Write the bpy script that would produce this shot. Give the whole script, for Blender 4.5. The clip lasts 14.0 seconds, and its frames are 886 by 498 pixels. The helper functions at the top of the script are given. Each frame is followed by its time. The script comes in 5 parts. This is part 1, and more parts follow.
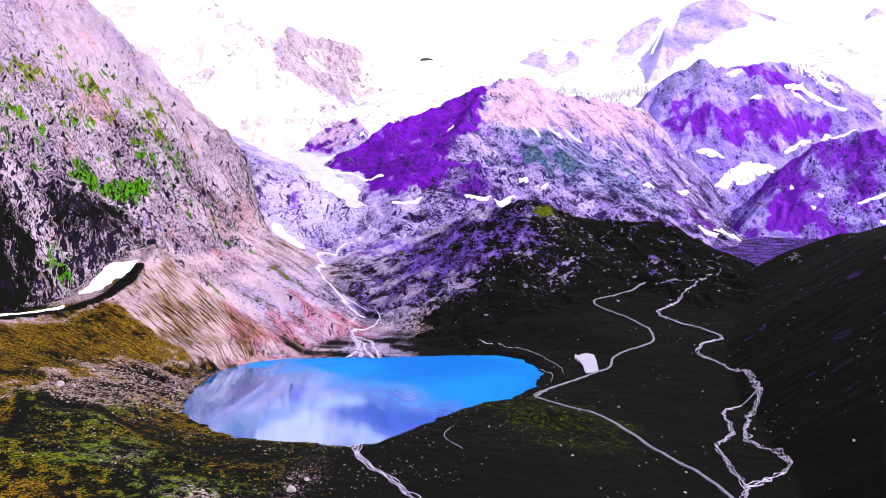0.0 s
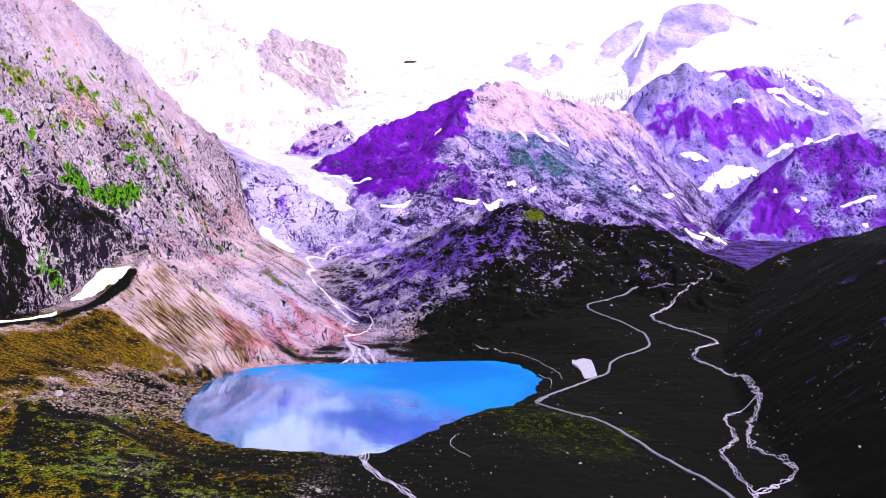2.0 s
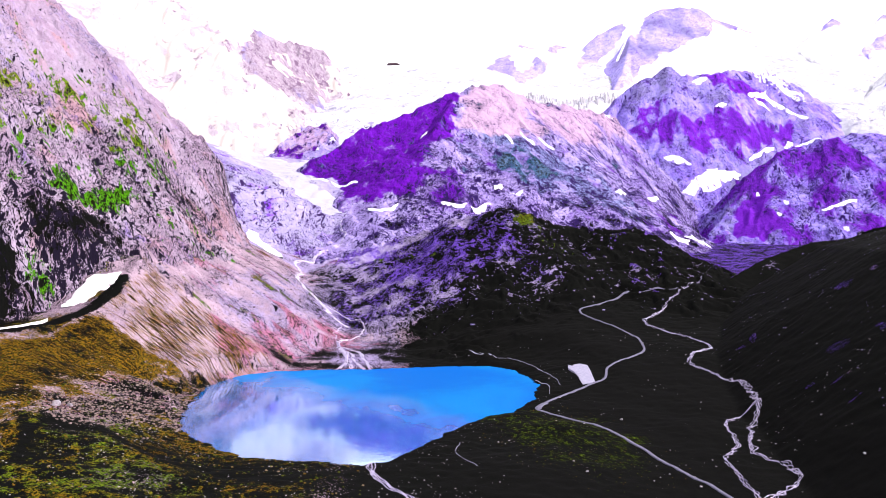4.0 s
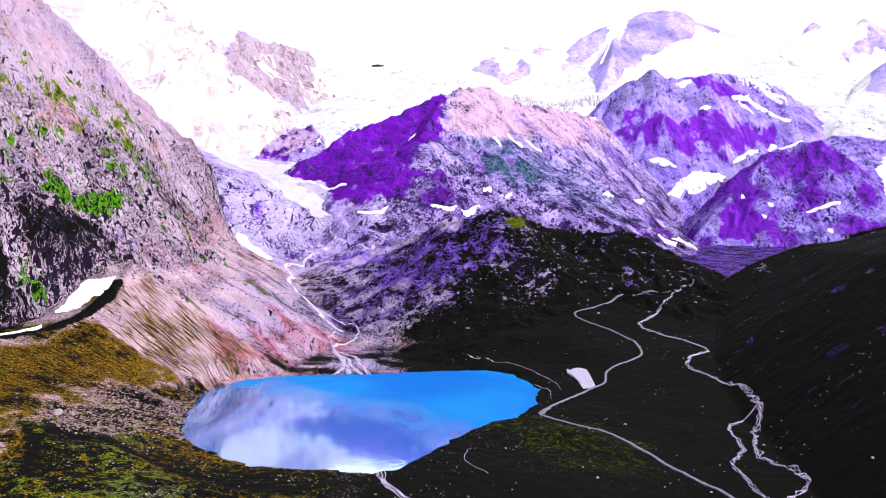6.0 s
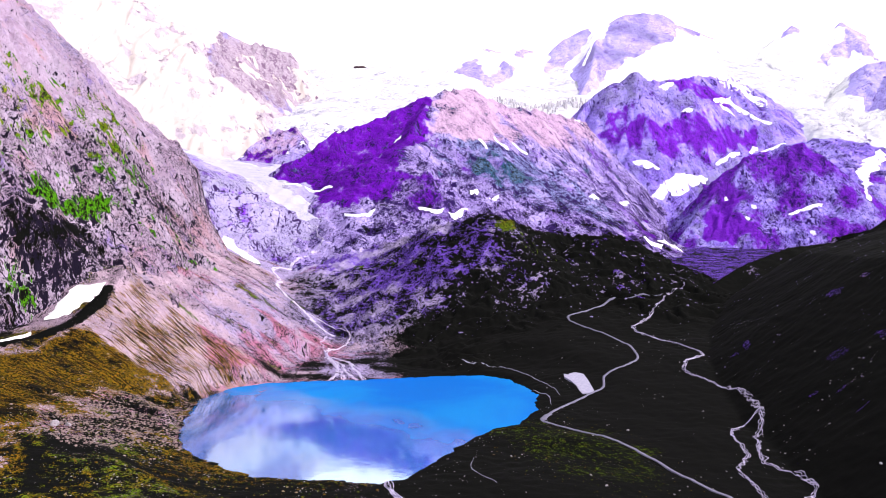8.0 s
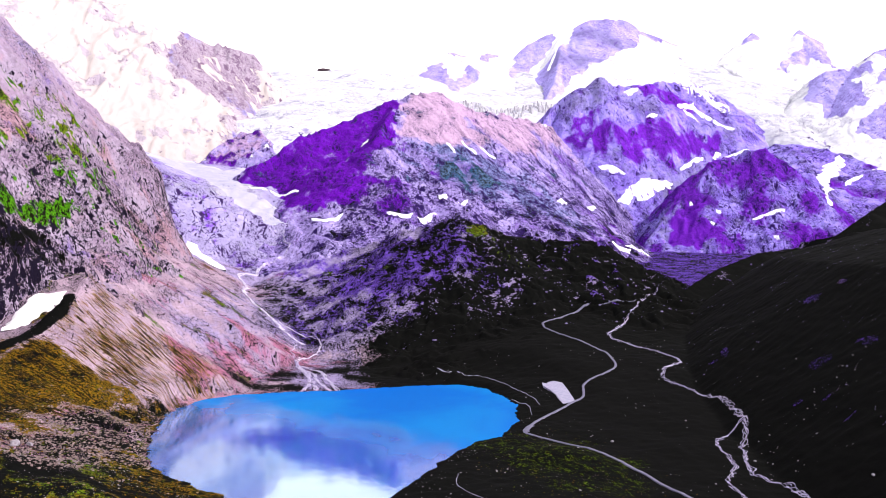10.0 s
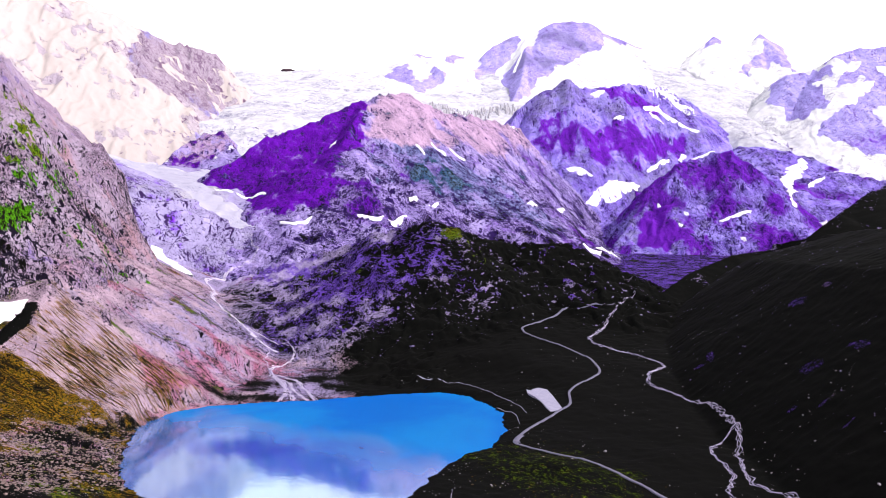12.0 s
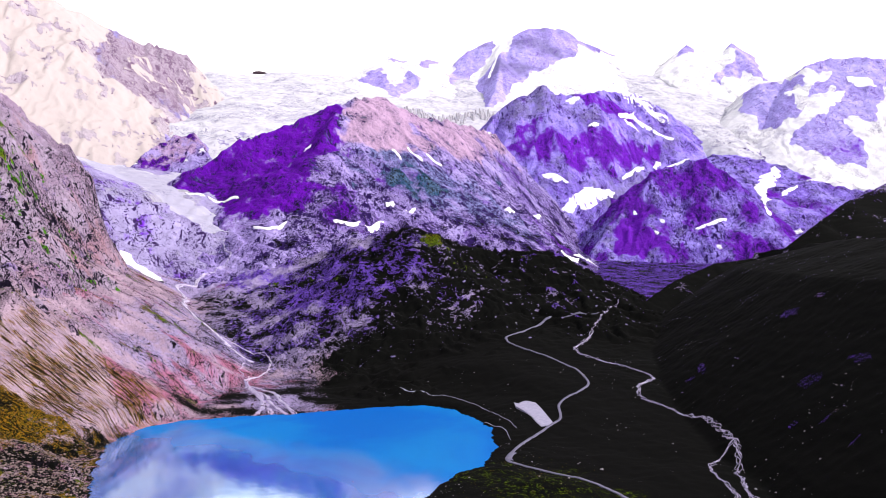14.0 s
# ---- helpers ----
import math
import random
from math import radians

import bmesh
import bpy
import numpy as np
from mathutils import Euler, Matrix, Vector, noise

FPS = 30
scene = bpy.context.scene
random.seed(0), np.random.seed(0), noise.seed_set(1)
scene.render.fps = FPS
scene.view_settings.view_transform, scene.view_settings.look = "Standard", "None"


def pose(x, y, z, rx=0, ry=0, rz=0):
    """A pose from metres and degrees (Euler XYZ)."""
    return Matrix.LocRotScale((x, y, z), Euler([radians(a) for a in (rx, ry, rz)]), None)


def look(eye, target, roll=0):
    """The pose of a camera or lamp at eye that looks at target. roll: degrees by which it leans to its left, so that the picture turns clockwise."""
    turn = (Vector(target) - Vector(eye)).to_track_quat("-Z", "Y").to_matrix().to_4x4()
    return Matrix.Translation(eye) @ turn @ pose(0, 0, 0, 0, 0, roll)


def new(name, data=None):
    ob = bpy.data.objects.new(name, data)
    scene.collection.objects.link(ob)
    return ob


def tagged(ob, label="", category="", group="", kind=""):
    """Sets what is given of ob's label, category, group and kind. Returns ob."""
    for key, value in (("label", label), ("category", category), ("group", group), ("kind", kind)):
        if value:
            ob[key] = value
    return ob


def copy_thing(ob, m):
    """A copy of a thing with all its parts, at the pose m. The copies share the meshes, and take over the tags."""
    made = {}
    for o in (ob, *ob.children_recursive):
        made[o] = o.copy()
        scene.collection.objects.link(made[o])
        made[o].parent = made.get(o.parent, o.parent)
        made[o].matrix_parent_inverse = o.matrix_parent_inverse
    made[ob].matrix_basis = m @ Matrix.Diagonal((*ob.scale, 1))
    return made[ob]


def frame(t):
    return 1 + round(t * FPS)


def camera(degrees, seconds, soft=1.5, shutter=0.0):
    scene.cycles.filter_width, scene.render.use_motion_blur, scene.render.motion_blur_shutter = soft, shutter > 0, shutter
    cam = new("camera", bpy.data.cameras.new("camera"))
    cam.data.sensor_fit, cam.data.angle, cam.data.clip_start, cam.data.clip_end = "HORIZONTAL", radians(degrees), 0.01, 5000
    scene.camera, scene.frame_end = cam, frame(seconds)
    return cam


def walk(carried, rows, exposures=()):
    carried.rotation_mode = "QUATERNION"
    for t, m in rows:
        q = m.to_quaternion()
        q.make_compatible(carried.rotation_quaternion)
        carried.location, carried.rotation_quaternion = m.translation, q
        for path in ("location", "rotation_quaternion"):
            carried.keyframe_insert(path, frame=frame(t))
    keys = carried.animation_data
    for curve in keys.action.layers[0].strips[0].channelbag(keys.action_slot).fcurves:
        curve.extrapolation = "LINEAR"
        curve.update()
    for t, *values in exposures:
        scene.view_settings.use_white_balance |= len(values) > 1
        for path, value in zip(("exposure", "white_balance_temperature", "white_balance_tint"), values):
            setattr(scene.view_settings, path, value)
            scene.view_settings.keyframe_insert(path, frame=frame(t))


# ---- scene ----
cam = camera(57.0, 14.0, soft=0.6)
PATH = [
    (0.0, pose(-0.0, -0.0, 150.0, 88.69, 0.42, -0.00)),
    (0.5, pose(-4.5, 0.7, 151.1, 88.72, 0.41, -0.33)),
    (1.0, pose(-9.1, 1.2, 152.2, 88.74, 0.40, -0.66)),
    (1.5, pose(-13.8, 1.9, 153.3, 88.77, 0.45, -1.02)),
    (2.0, pose(-18.3, 2.6, 154.3, 88.80, 0.44, -1.36)),
    (2.5, pose(-22.9, 3.4, 155.4, 88.83, 0.44, -1.72)),
    (3.0, pose(-27.6, 4.3, 156.3, 88.87, 0.46, -2.09)),
    (5.5, pose(-51.6, 9.1, 161.4, 88.96, 0.44, -3.84)),
    (6.0, pose(-56.5, 10.1, 162.2, 88.98, 0.49, -4.15)),
    (6.5, pose(-61.3, 11.1, 163.2, 89.00, 0.49, -4.45)),
    (7.0, pose(-66.3, 12.5, 164.0, 88.92, 0.54, -4.75)),
    (7.5, pose(-70.9, 14.9, 165.0, 88.99, 0.54, -5.06)),
    (8.0, pose(-75.2, 18.6, 165.8, 89.06, 0.59, -5.63)),
    (10.5, pose(-91.7, 47.3, 169.6, 89.32, 0.66, -8.91)),
    (11.0, pose(-95.5, 53.9, 170.1, 89.31, 0.77, -9.50)),
    (11.5, pose(-100.4, 61.5, 170.7, 89.31, 0.79, -10.19)),
    (12.0, pose(-105.2, 69.5, 171.4, 89.39, 0.78, -10.97)),
    (12.5, pose(-109.1, 77.7, 171.9, 89.52, 0.67, -11.75)),
    (13.0, pose(-112.0, 86.2, 172.5, 89.59, 0.51, -12.27)),
    (13.5, pose(-114.0, 94.5, 173.1, 89.68, 0.45, -12.74)),
    (14.0, pose(-115.5, 102.6, 174.0, 89.74, 0.45, -13.08)),
]
walk(cam, PATH, exposures=((0.0, 0.60, 6500, 16), (8.0, 0.46, 6500, 16), (11.0, 0.29, 6500, 16), (14.0, 0.12, 6500, 16)))

# ---- daylight: an afternoon sun over the ridge beside the valley, and the sky ----
CLOUD = 7.9
SUN_EL, SUN_AZ = 43.0, 106.0          # height, and the bearing clockwise from straight ahead
sky_world = bpy.data.worlds.new("sky")
scene.world = sky_world
sky_world.use_nodes = True
wn = sky_world.node_tree
sky_node = wn.nodes.new("ShaderNodeTexSky")
sky_node.sky_type, sky_node.sun_disc = "NISHITA", False
sky_node.sun_elevation, sky_node.sun_rotation = radians(SUN_EL), radians(SUN_AZ)
sky_node.altitude, sky_node.air_density, sky_node.dust_density = 2000, 1.0, 2.5
# thin white cloud: a bright veil low down, broken higher up
def sky_math(op, a, b):
    n = wn.nodes.new("ShaderNodeMath")
    n.operation = op
    for k, v in enumerate((a, b)):
        if isinstance(v, (int, float)):
            n.inputs[k].default_value = v
        else:
            wn.links.new(v, n.inputs[k])
    return n.outputs[0]


way = wn.nodes.new("ShaderNodeTexCoord").outputs["Generated"]
parts_of_way = wn.nodes.new("ShaderNodeSeparateXYZ")
wn.links.new(way, parts_of_way.inputs[0])
flat_way = wn.nodes.new("ShaderNodeMapping")
flat_way.inputs["Scale"].default_value = (1, 1, 2.6)
wn.links.new(way, flat_way.inputs[0])
puffs = wn.nodes.new("ShaderNodeTexNoise")
puffs.inputs["Scale"].default_value, puffs.inputs["Detail"].default_value, puffs.inputs["Roughness"].default_value = 2.6, 6, 0.55
wn.links.new(flat_way.outputs[0], puffs.inputs["Vector"])
veil = wn.nodes.new("ShaderNodeMapRange")
veil.interpolation_type = "SMOOTHSTEP"
wn.links.new(sky_math("ADD", sky_math("MULTIPLY", puffs.outputs[0], 0.9), sky_math("MULTIPLY", parts_of_way.outputs[2], -0.35)), veil.inputs[0])
veil.inputs[1].default_value, veil.inputs[2].default_value = 0.05, 0.27
low_sky = wn.nodes.new("ShaderNodeMix")
low_sky.data_type = "RGBA"
wn.links.new(veil.outputs[0], low_sky.inputs[0])
wn.links.new(sky_node.outputs[0], low_sky.inputs[6])
# the veil glares most near the horizon
high = sky_math("MAXIMUM", parts_of_way.outputs[2], 0.0)
glare = sky_math("MULTIPLY", sky_math("ADD", sky_math("MULTIPLY", sky_math("POWER", sky_math("SUBTRACT", 1.0, high), 3.0), 3.6), 1.0), CLOUD)
wn.links.new(glare, low_sky.inputs[7])
wn.links.new(low_sky.outputs[2], wn.nodes["Background"].inputs[0])
wn.nodes["Background"].inputs[1].default_value = 0.1
sun = new("sun", bpy.data.lights.new("sun", "SUN"))
sun.data.energy, sun.data.angle, sun.data.color = 4.6, radians(0.6), (1.0, 0.93, 0.88)
_e, _a = radians(SUN_EL), radians(SUN_AZ)
sun_from = Vector((math.sin(_a) * math.cos(_e), math.cos(_a) * math.cos(_e), math.sin(_e)))
sun.matrix_world = look(sun_from * 3000, (0, 0, 0))


# ---- relief: heights of the land in metres over the lake ----
def _hash(i, j, seed):
    n = (i.astype(np.int64) * 374761393 + j.astype(np.int64) * 668265263 + seed * 974634777) & 0x7FFFFFFF
    n = ((n ^ (n >> 13)) * 1274126177) & 0x7FFFFFFF
    return ((n ^ (n >> 16)) & 0xFFFF) / 65535.0 * 2 * np.pi


def grad_noise(x, y, seed):
    i, j = np.floor(x), np.floor(y)
    u, v = x - i, y - j
    def corner(a, b):
        g = _hash(i + a, j + b, seed)
        return np.cos(g) * (u - a) + np.sin(g) * (v - b)
    su, sv = u * u * u * (u * (u * 6 - 15) + 10), v * v * v * (v * (v * 6 - 15) + 10)
    low = corner(0, 0) * (1 - su) + corner(1, 0) * su
    high = corner(0, 1) * (1 - su) + corner(1, 1) * su
    return (low * (1 - sv) + high * sv) * 1.5


def fbm(x, y, size, octaves=4, seed=0, gain=0.5):
    out, amp, f = 0.0, 1.0, 1.0 / size
    for k in range(octaves):
        out = out + amp * grad_noise(x * f + 13.7 * k, y * f - 7.1 * k, seed + k)
        amp, f = amp * gain, f * 2.03
    return out


def ridged(x, y, size, octaves=4, seed=0, gain=0.55):
    out, amp, f = 0.0, 1.0, 1.0 / size
    for k in range(octaves):
        out = out + amp * (0.6 - 2.0 * np.abs(grad_noise(x * f + 5.3 * k, y * f + 9.1 * k, seed + k)))
        amp, f = amp * gain, f * 2.1
    return out


def crags(x, y, size, high, seed):
    """Broken rock: bulges, and warped ribs on them."""
    wx, wy = x + fbm(x, y, size * 1.3, 3, seed + 40) * size * 0.45, y + fbm(x, y, size * 1.3, 3, seed + 50) * size * 0.45
    return high * (0.9 * fbm(x, y, size * 2.2, 3, seed + 60) + 0.62 * ridged(wx, wy, size, 5, seed, 0.6) + 0.12)


def smooth(a, b, v):
    w = np.clip((v - a) / (b - a), 0, 1)
    return w * w * (3 - 2 * w)


def nearest(X, Y, pts):
    """Distance to a polyline, its values at the nearest place, and the side (+1: beyond it, going along it)."""
    best = np.full(np.shape(X), 1e18)
    vals = [np.zeros(np.shape(X)) for _ in pts[0][2:]]
    side = np.ones(np.shape(X))
    for p, q in zip(pts[:-1], pts[1:]):
        ax, ay, bx, by = p[0], p[1], q[0] - p[0], q[1] - p[1]
        w = np.clip(((X - ax) * bx + (Y - ay) * by) / (bx * bx + by * by), 0, 1)
        d2 = (X - ax - w * bx) ** 2 + (Y - ay - w * by) ** 2
        m = d2 < best
        best = np.where(m, d2, best)
        side = np.where(m, np.sign(bx * (Y - ay) - by * (X - ax)), side)
        for k in range(len(vals)):
            vals[k] = np.where(m, p[2 + k] * (1 - w) + q[2 + k] * w, vals[k])
    return np.sqrt(best), vals, side


def crest(X, Y, pts, far=0.8, reach=4000.0):
    """A ridge: points (x, y, z, near slope), the highest of its stretches; the slope eases off over reach."""
    _, _, side = nearest(X, Y, pts)
    out = np.full(np.shape(X), -1e9)
    for p, q in zip(pts[:-1], pts[1:]):
        d, (z, s), _ = nearest(X, Y, [p, q])
        s = np.where(side > 0, far, s)
        out = np.maximum(out, z - s * reach * (1 - np.exp(-d / reach)) - 1.5 * np.maximum(0, d - reach))
    return out


LAKE = [(-225, 694), (-238, 774), (-243, 850), (-238, 895), (-219, 938), (-178, 960), (-124, 964), (-84, 962), (-31, 969), (10, 975),
        (64, 972), (90, 940), (99, 895), (102, 852), (86, 776), (60, 724), (36, 706), (6, 665), (-16, 631), (-30, 600), (-46, 575),
        (-66, 566), (-91, 574), (-125, 583), (-151, 591), (-178, 617), (-207, 656)]
MORAINE = [(-300, 0, 60, 0.2), (-420, 300, 70, 0.2), (-520, 600, 80, 0.19), (-475, 720, 72, 0.23), (-436, 800, 67, 0.27), (-418, 830, 68, 0.33),
           (-401, 870, 71, 0.46), (-375, 910, 83, 0.6), (-358, 950, 105, 0.72), (-352, 990, 125, 0.72), (-372, 1100, 168, 0.7), (-352, 1250, 170, 0.68),
           (-348, 1400, 165, 0.68), (-352, 1550, 160, 0.6), (-360, 1733, 150, 0.3), (-520, 1950, 180, 0.3)]
WALL = [(-760, 300), (-700, 650), (-650, 800), (-575, 920), (-512, 1016), (-446, 1200), (-396, 1400), (-388, 1640), (-450, 1720), (-560, 1900), (-900, 2080)]
KNOLL = [(-210, 1760, 105, 0.35), (-96, 1650, 137, 0.42), (51, 1600, 178, 0.56), (150, 1500, 204, 0.62), (190, 1480, 186, 0.52), (266, 1480, 164, 0.42),
         (387, 1450, 160, 0.42), (432, 1400, 119, 0.36), (470, 1290, 70, 0.3)]
SPUR = [(300, 1165, 34, 0.3), (405, 1230, 68, 0.4), (480, 1270, 87, 0.42), (567, 1330, 115, 0.42), (665, 1380, 139, 0.45), (776, 1430, 147, 0.45),
        (857, 1450, 164, 0.45), (967, 1500, 213, 0.45), (1076, 1560, 256, 0.45), (1231, 1640, 295, 0.45), (1500, 1750, 380, 0.45), (2100, 1900, 430, 0.45)]
SIDE = [(776, 1430, 147, 0.5), (690, 1100, 228, 0.7), (625, 851, 236, 0.72), (600, 600, 236, 0.72), (570, 300, 230, 0.7), (520, 100, 220, 0.65)]


def ring_edge(X, Y, line):
    """Signed distance to a closed line of the plan, positive inside."""
    ring = list(line) + [line[0]]
    d, _, _ = nearest(X, Y, [(x, y, 0) for x, y in ring])
    inside = np.zeros(np.shape(X), bool)
    for (x0, y0), (x1, y1) in zip(ring[:-1], ring[1:]):
        if y0 != y1:
            inside ^= ((y0 > Y) != (y1 > Y)) & (X < (x1 - x0) * (Y - y0) / (y1 - y0) + x0)
    return np.where(inside, d, -d)


def lake_edge(X, Y):
    """Signed distance to the shore, positive in the water."""
    return ring_edge(X, Y, LAKE)


def scree_h(X, Y):
    d, (z, s), side = nearest(X, Y, MORAINE)
    s = np.where(side > 0, 0.04, s)
    return np.where(side > 0, z - 0.04 * d, z - s * 1500 * (1 - np.exp(-d / 1500)))


def knoll_h(X, Y):
    return crest(X, Y, KNOLL, far=0.55, reach=900)


def ground_h(X, Y):
    east = np.interp(Y, [-500, 0, 300, 420, 510, 600, 705, 815, 883, 955, 1032, 1100, 1208, 1300, 1600, 2450, 2700, 6000],
                     [10, 5, -18, -18, -15, -10, -5, 6, 15, 24, 31, 42, 62, 72, 90, 128, 170, 300])
    west = np.interp(Y, [-500, 0, 300, 450, 570, 975, 1163, 1274, 1362, 1433, 1597, 1720, 1791, 2100, 6000],
                     [20, 15, 4, -4, 1, 1.5, 12, 30, 52, 70, 86, 100, 120, 150, 300])
    z = west + (east - west) * smooth(-40, 230, X)
    d = lake_edge(X, Y) + fbm(X, Y, 22, 4, 13) * 3.6
    # low banks between the shore and the road
    z = np.where(d > -120, z + (1.2 - z) * smooth(-120, -6, d) * 0.8, z)
    z = z + fbm(X, Y, 90, 4, 3) * 2.2
    # a grassy knob beside the road
    z = z + 6.5 * np.exp(-(((X - 92) / 26) ** 2 + ((Y - 655) / 24) ** 2))
    z = np.maximum(z, scree_h(X, Y) + fbm(X, Y, 60, 4, 8) * 3.0 * smooth(-40, -160, X))
    z = np.maximum(z, knoll_h(X, Y) + crags(X, Y, 55, 9.0, 21))
    _, _, beyond = nearest(X, Y, SPUR)
    spur = crest(X, Y, SPUR, far=1.25)
    bank = crest(X, Y, SIDE, far=0.15)
    # the bank eases off towards its top
    bank = np.where(bank > 136, 136 + 0.45 * (bank - 136), bank)
    spur = np.maximum(spur, np.where((beyond > 0) & (Y > 1200), -1e9, bank))
    z = np.maximum(z, np.minimum(spur, 430) + ridged(X, Y, 120, 5, 31) * 1.3)
    # low banks before the near shore
    z = np.where((d > -110) & (Y < 760), np.minimum(z, 0.9 + np.maximum(-d, 0) * (0.10 + 0.25 * smooth(-130, -260, X))), z)
    # tussocks and blocks
    z = z + ridged(X, Y, 14, 3, 41) * 0.55
    # the basin of the lake
    return np.where(d > 0, -0.8 - 0.25 * np.minimum(d, 30), z * smooth(0, 14, -d) + (1 - smooth(0, 14, -d)) * 0.5)


def wall_h(X, Y):
    wx, wy = X + fbm(X, Y, 160, 3, 51) * 12, Y + fbm(X, Y, 160, 3, 52) * 12
    d, _, side = nearest(wx, wy, [(x, y, 0) for x, y in WALL])
    s = d * side
    s = s - 13 * smooth(5, 60, s) * smooth(1350, 1500, Y)
    z = 290 + np.where(s > 0, (1.33 - 0.15 * smooth(1150, 1400, Y)) * s, (1.08 + 0.85 * smooth(1180, 1380, Y) + 2.6 * smooth(1500, 1640, Y) + 0.9 * smooth(1010, 930, Y)) * s)
    z = np.where(z > 650, 650 + (z - 650) * 0.75, z)
    z = z + crags(X * 0.8 + Y * 0.6, Y * 0.45 - X * 0.3, 62, 14.0, 55)
    # gullies and ribs down the face, ledges across it
    z = z + ridged(X * 0.35 + 0.25 * Y, Y, 34, 4, 58) * 5.0
    return z + ridged(X, Y, 16, 3, 57) * 3.2


TONGUE = [(-228, 1712, 108), (-192, 1790, 150), (-140, 1865, 196), (-170, 1915, 222), (-222, 2000, 256), (-290, 2100, 304), (-350, 2230, 333), (-400, 2386, 360), (-450, 2560, 398)]


def ice_h(X, Y):
    a = np.interp(Y, [1500, 1700, 1791, 1950, 2100, 2300, 2600, 2700, 2822, 3000, 3300, 4210, 4700, 6000],
                  [40, 100, 140, 185, 235, 325, 382, 428, 488, 590, 700, 1028, 1060, 1060])
    b = np.interp(Y, [2750, 2900, 3000, 3150, 3400, 3550, 3800, 4210, 4700, 6000], [-300, 100, 300, 600, 735, 780, 890, 1090, 1120, 1120])
    c = np.interp(Y, [2600, 2760, 2850, 3000, 3300, 3850, 4100, 4700, 6000], [-300, 400, 495, 570, 740, 1000, 1120, 1150, 1150])
    z = a + (b - a) * smooth(250, 650, X) + (c - b) * smooth(1250, 1700, X) * smooth(250, 650, X)
    z = z - 25 * smooth(-150, -650, X) * smooth(2400, 2600, Y)
    z = z + fbm(X, Y, 260, 4, 61) * 14 + ridged(X, Y, 46, 4, 63) * 2.6
    # the tongue and the slabs below it fill the trough between the wall and the dome
    d, _, hand = nearest(X, Y, TONGUE)
    up = np.interp(Y - 0.35 * (X + 200), [1600, 1722, 1787, 1844, 2008, 2131, 2282, 2647], [60, 108, 150, 192, 254, 302, 331, 398])
    trough = up + 4 + np.where(hand > 0, 0.30 * np.maximum(d - 60, 0), -0.08 * d) - 1.1 * np.maximum(d - 230, 0) + ridged(X, Y, 30, 3, 64) * 1.5
    z = np.where(d < 420, np.maximum(z, trough), z)
    # ice-worn steps under the tongue
    return z + 3.2 * np.sin(z / 5.0 + 2 * fbm(X, Y, 80, 2, 65)) * smooth(2250, 2080, Y) + crags(X, Y, 45, 8, 67) * smooth(2200, 1950, Y - 0.5 * X - 120)


def left_far_h(X, Y):
    line = [(-2200, 2700, 1350, 1.0), (-1500, 2950, 1200, 1.0), (-1015, 3200, 1075, 1.0), (-797, 3300, 1062, 1.0), (-649, 3350, 1000, 1.05),
            (-534, 3500, 985, 1.05), (-371, 3550, 940, 1.1), (-345, 3560, 830, 1.6), (-340, 3580, 690, 2.0)]
    z = crest(X, Y, line)
    return z + crags(X * 1.2, Y * 0.6, 120, 17, 71)


def slab_h(X, Y):
    line = [(-500, 2620, 380, 0.9), (-472, 2650, 408, 0.9), (-423, 2750, 474, 0.85), (-355, 2820, 530, 0.8), (-293, 2820, 536, 0.8), (-270, 2780, 480, 0.9)]
    z = crest(X, Y, line, far=1.2)
    # a lower shoulder of rock beside the slab
    z = np.maximum(z, crest(X, Y, [(-585, 2800, 500, 0.8), (-500, 2860, 545, 0.85), (-400, 2930, 548, 0.8)], far=1.2))
    return z + ridged(X, Y, 60, 5, 75) * 6


def dome_h(X, Y):
    line = [(-292, 2195, 325, 0.85), (-257, 2215, 372, 0.85), (-150, 2300, 446, 0.78), (27, 2400, 530, 0.7), (129, 2450, 575, 0.7),
            (180, 2470, 601, 0.78), (253, 2500, 613, 0.85), (350, 2560, 582, 0.9), (450, 2640, 574, 1.0), (700, 2800, 550, 1.2), (830, 2850, 400, 1.0)]
    z = crest(X, Y, line)
    z = np.maximum(z, crest(X, Y, [(129, 2450, 570, 0.62), (60, 2200, 440, 0.62), (85, 2000, 325, 0.6), (112, 1850, 215, 0.6), (130, 1790, 130, 0.6)], far=0.85))
    z = np.maximum(z, crest(X, Y, [(253, 2500, 612, 0.75), (320, 2300, 450, 0.9), (390, 2150, 290, 0.9), (460, 2010, 120, 0.9)], far=0.85))
    return z + crags(X * 0.95 + Y * 0.3, Y * 0.6, 85, 13, 81)


def bench_h(X, Y):
    line = [(640, 2640, 230, 0.7), (842, 2650, 265, 0.78), (997, 2790, 342, 0.75), (1300, 2850, 420, 0.7), (1630, 2850, 505, 0.6)]
    return crest(X, Y, line, far=0.6) + crags(X, Y, 80, 12, 85)


def nunatak_h(X, Y):
    line = [(770, 3050, 570, 1.3), (803, 3088, 640, 1.35), (880, 3088, 738, 1.35), (976, 3088, 792, 1.35), (1040, 3110, 765, 1.3), (1080, 3110, 752, 1.3),
            (1167, 3088, 768, 1.35), (1300, 3150, 785, 1.25), (1453, 3200, 800, 1.05), (1560, 3150, 700, 1.0), (1640, 3090, 560, 0.9)]
    z = crest(X, Y, line, far=0.9)
    return z + crags(X * 1.15, Y * 0.7, 75, 13, 91)


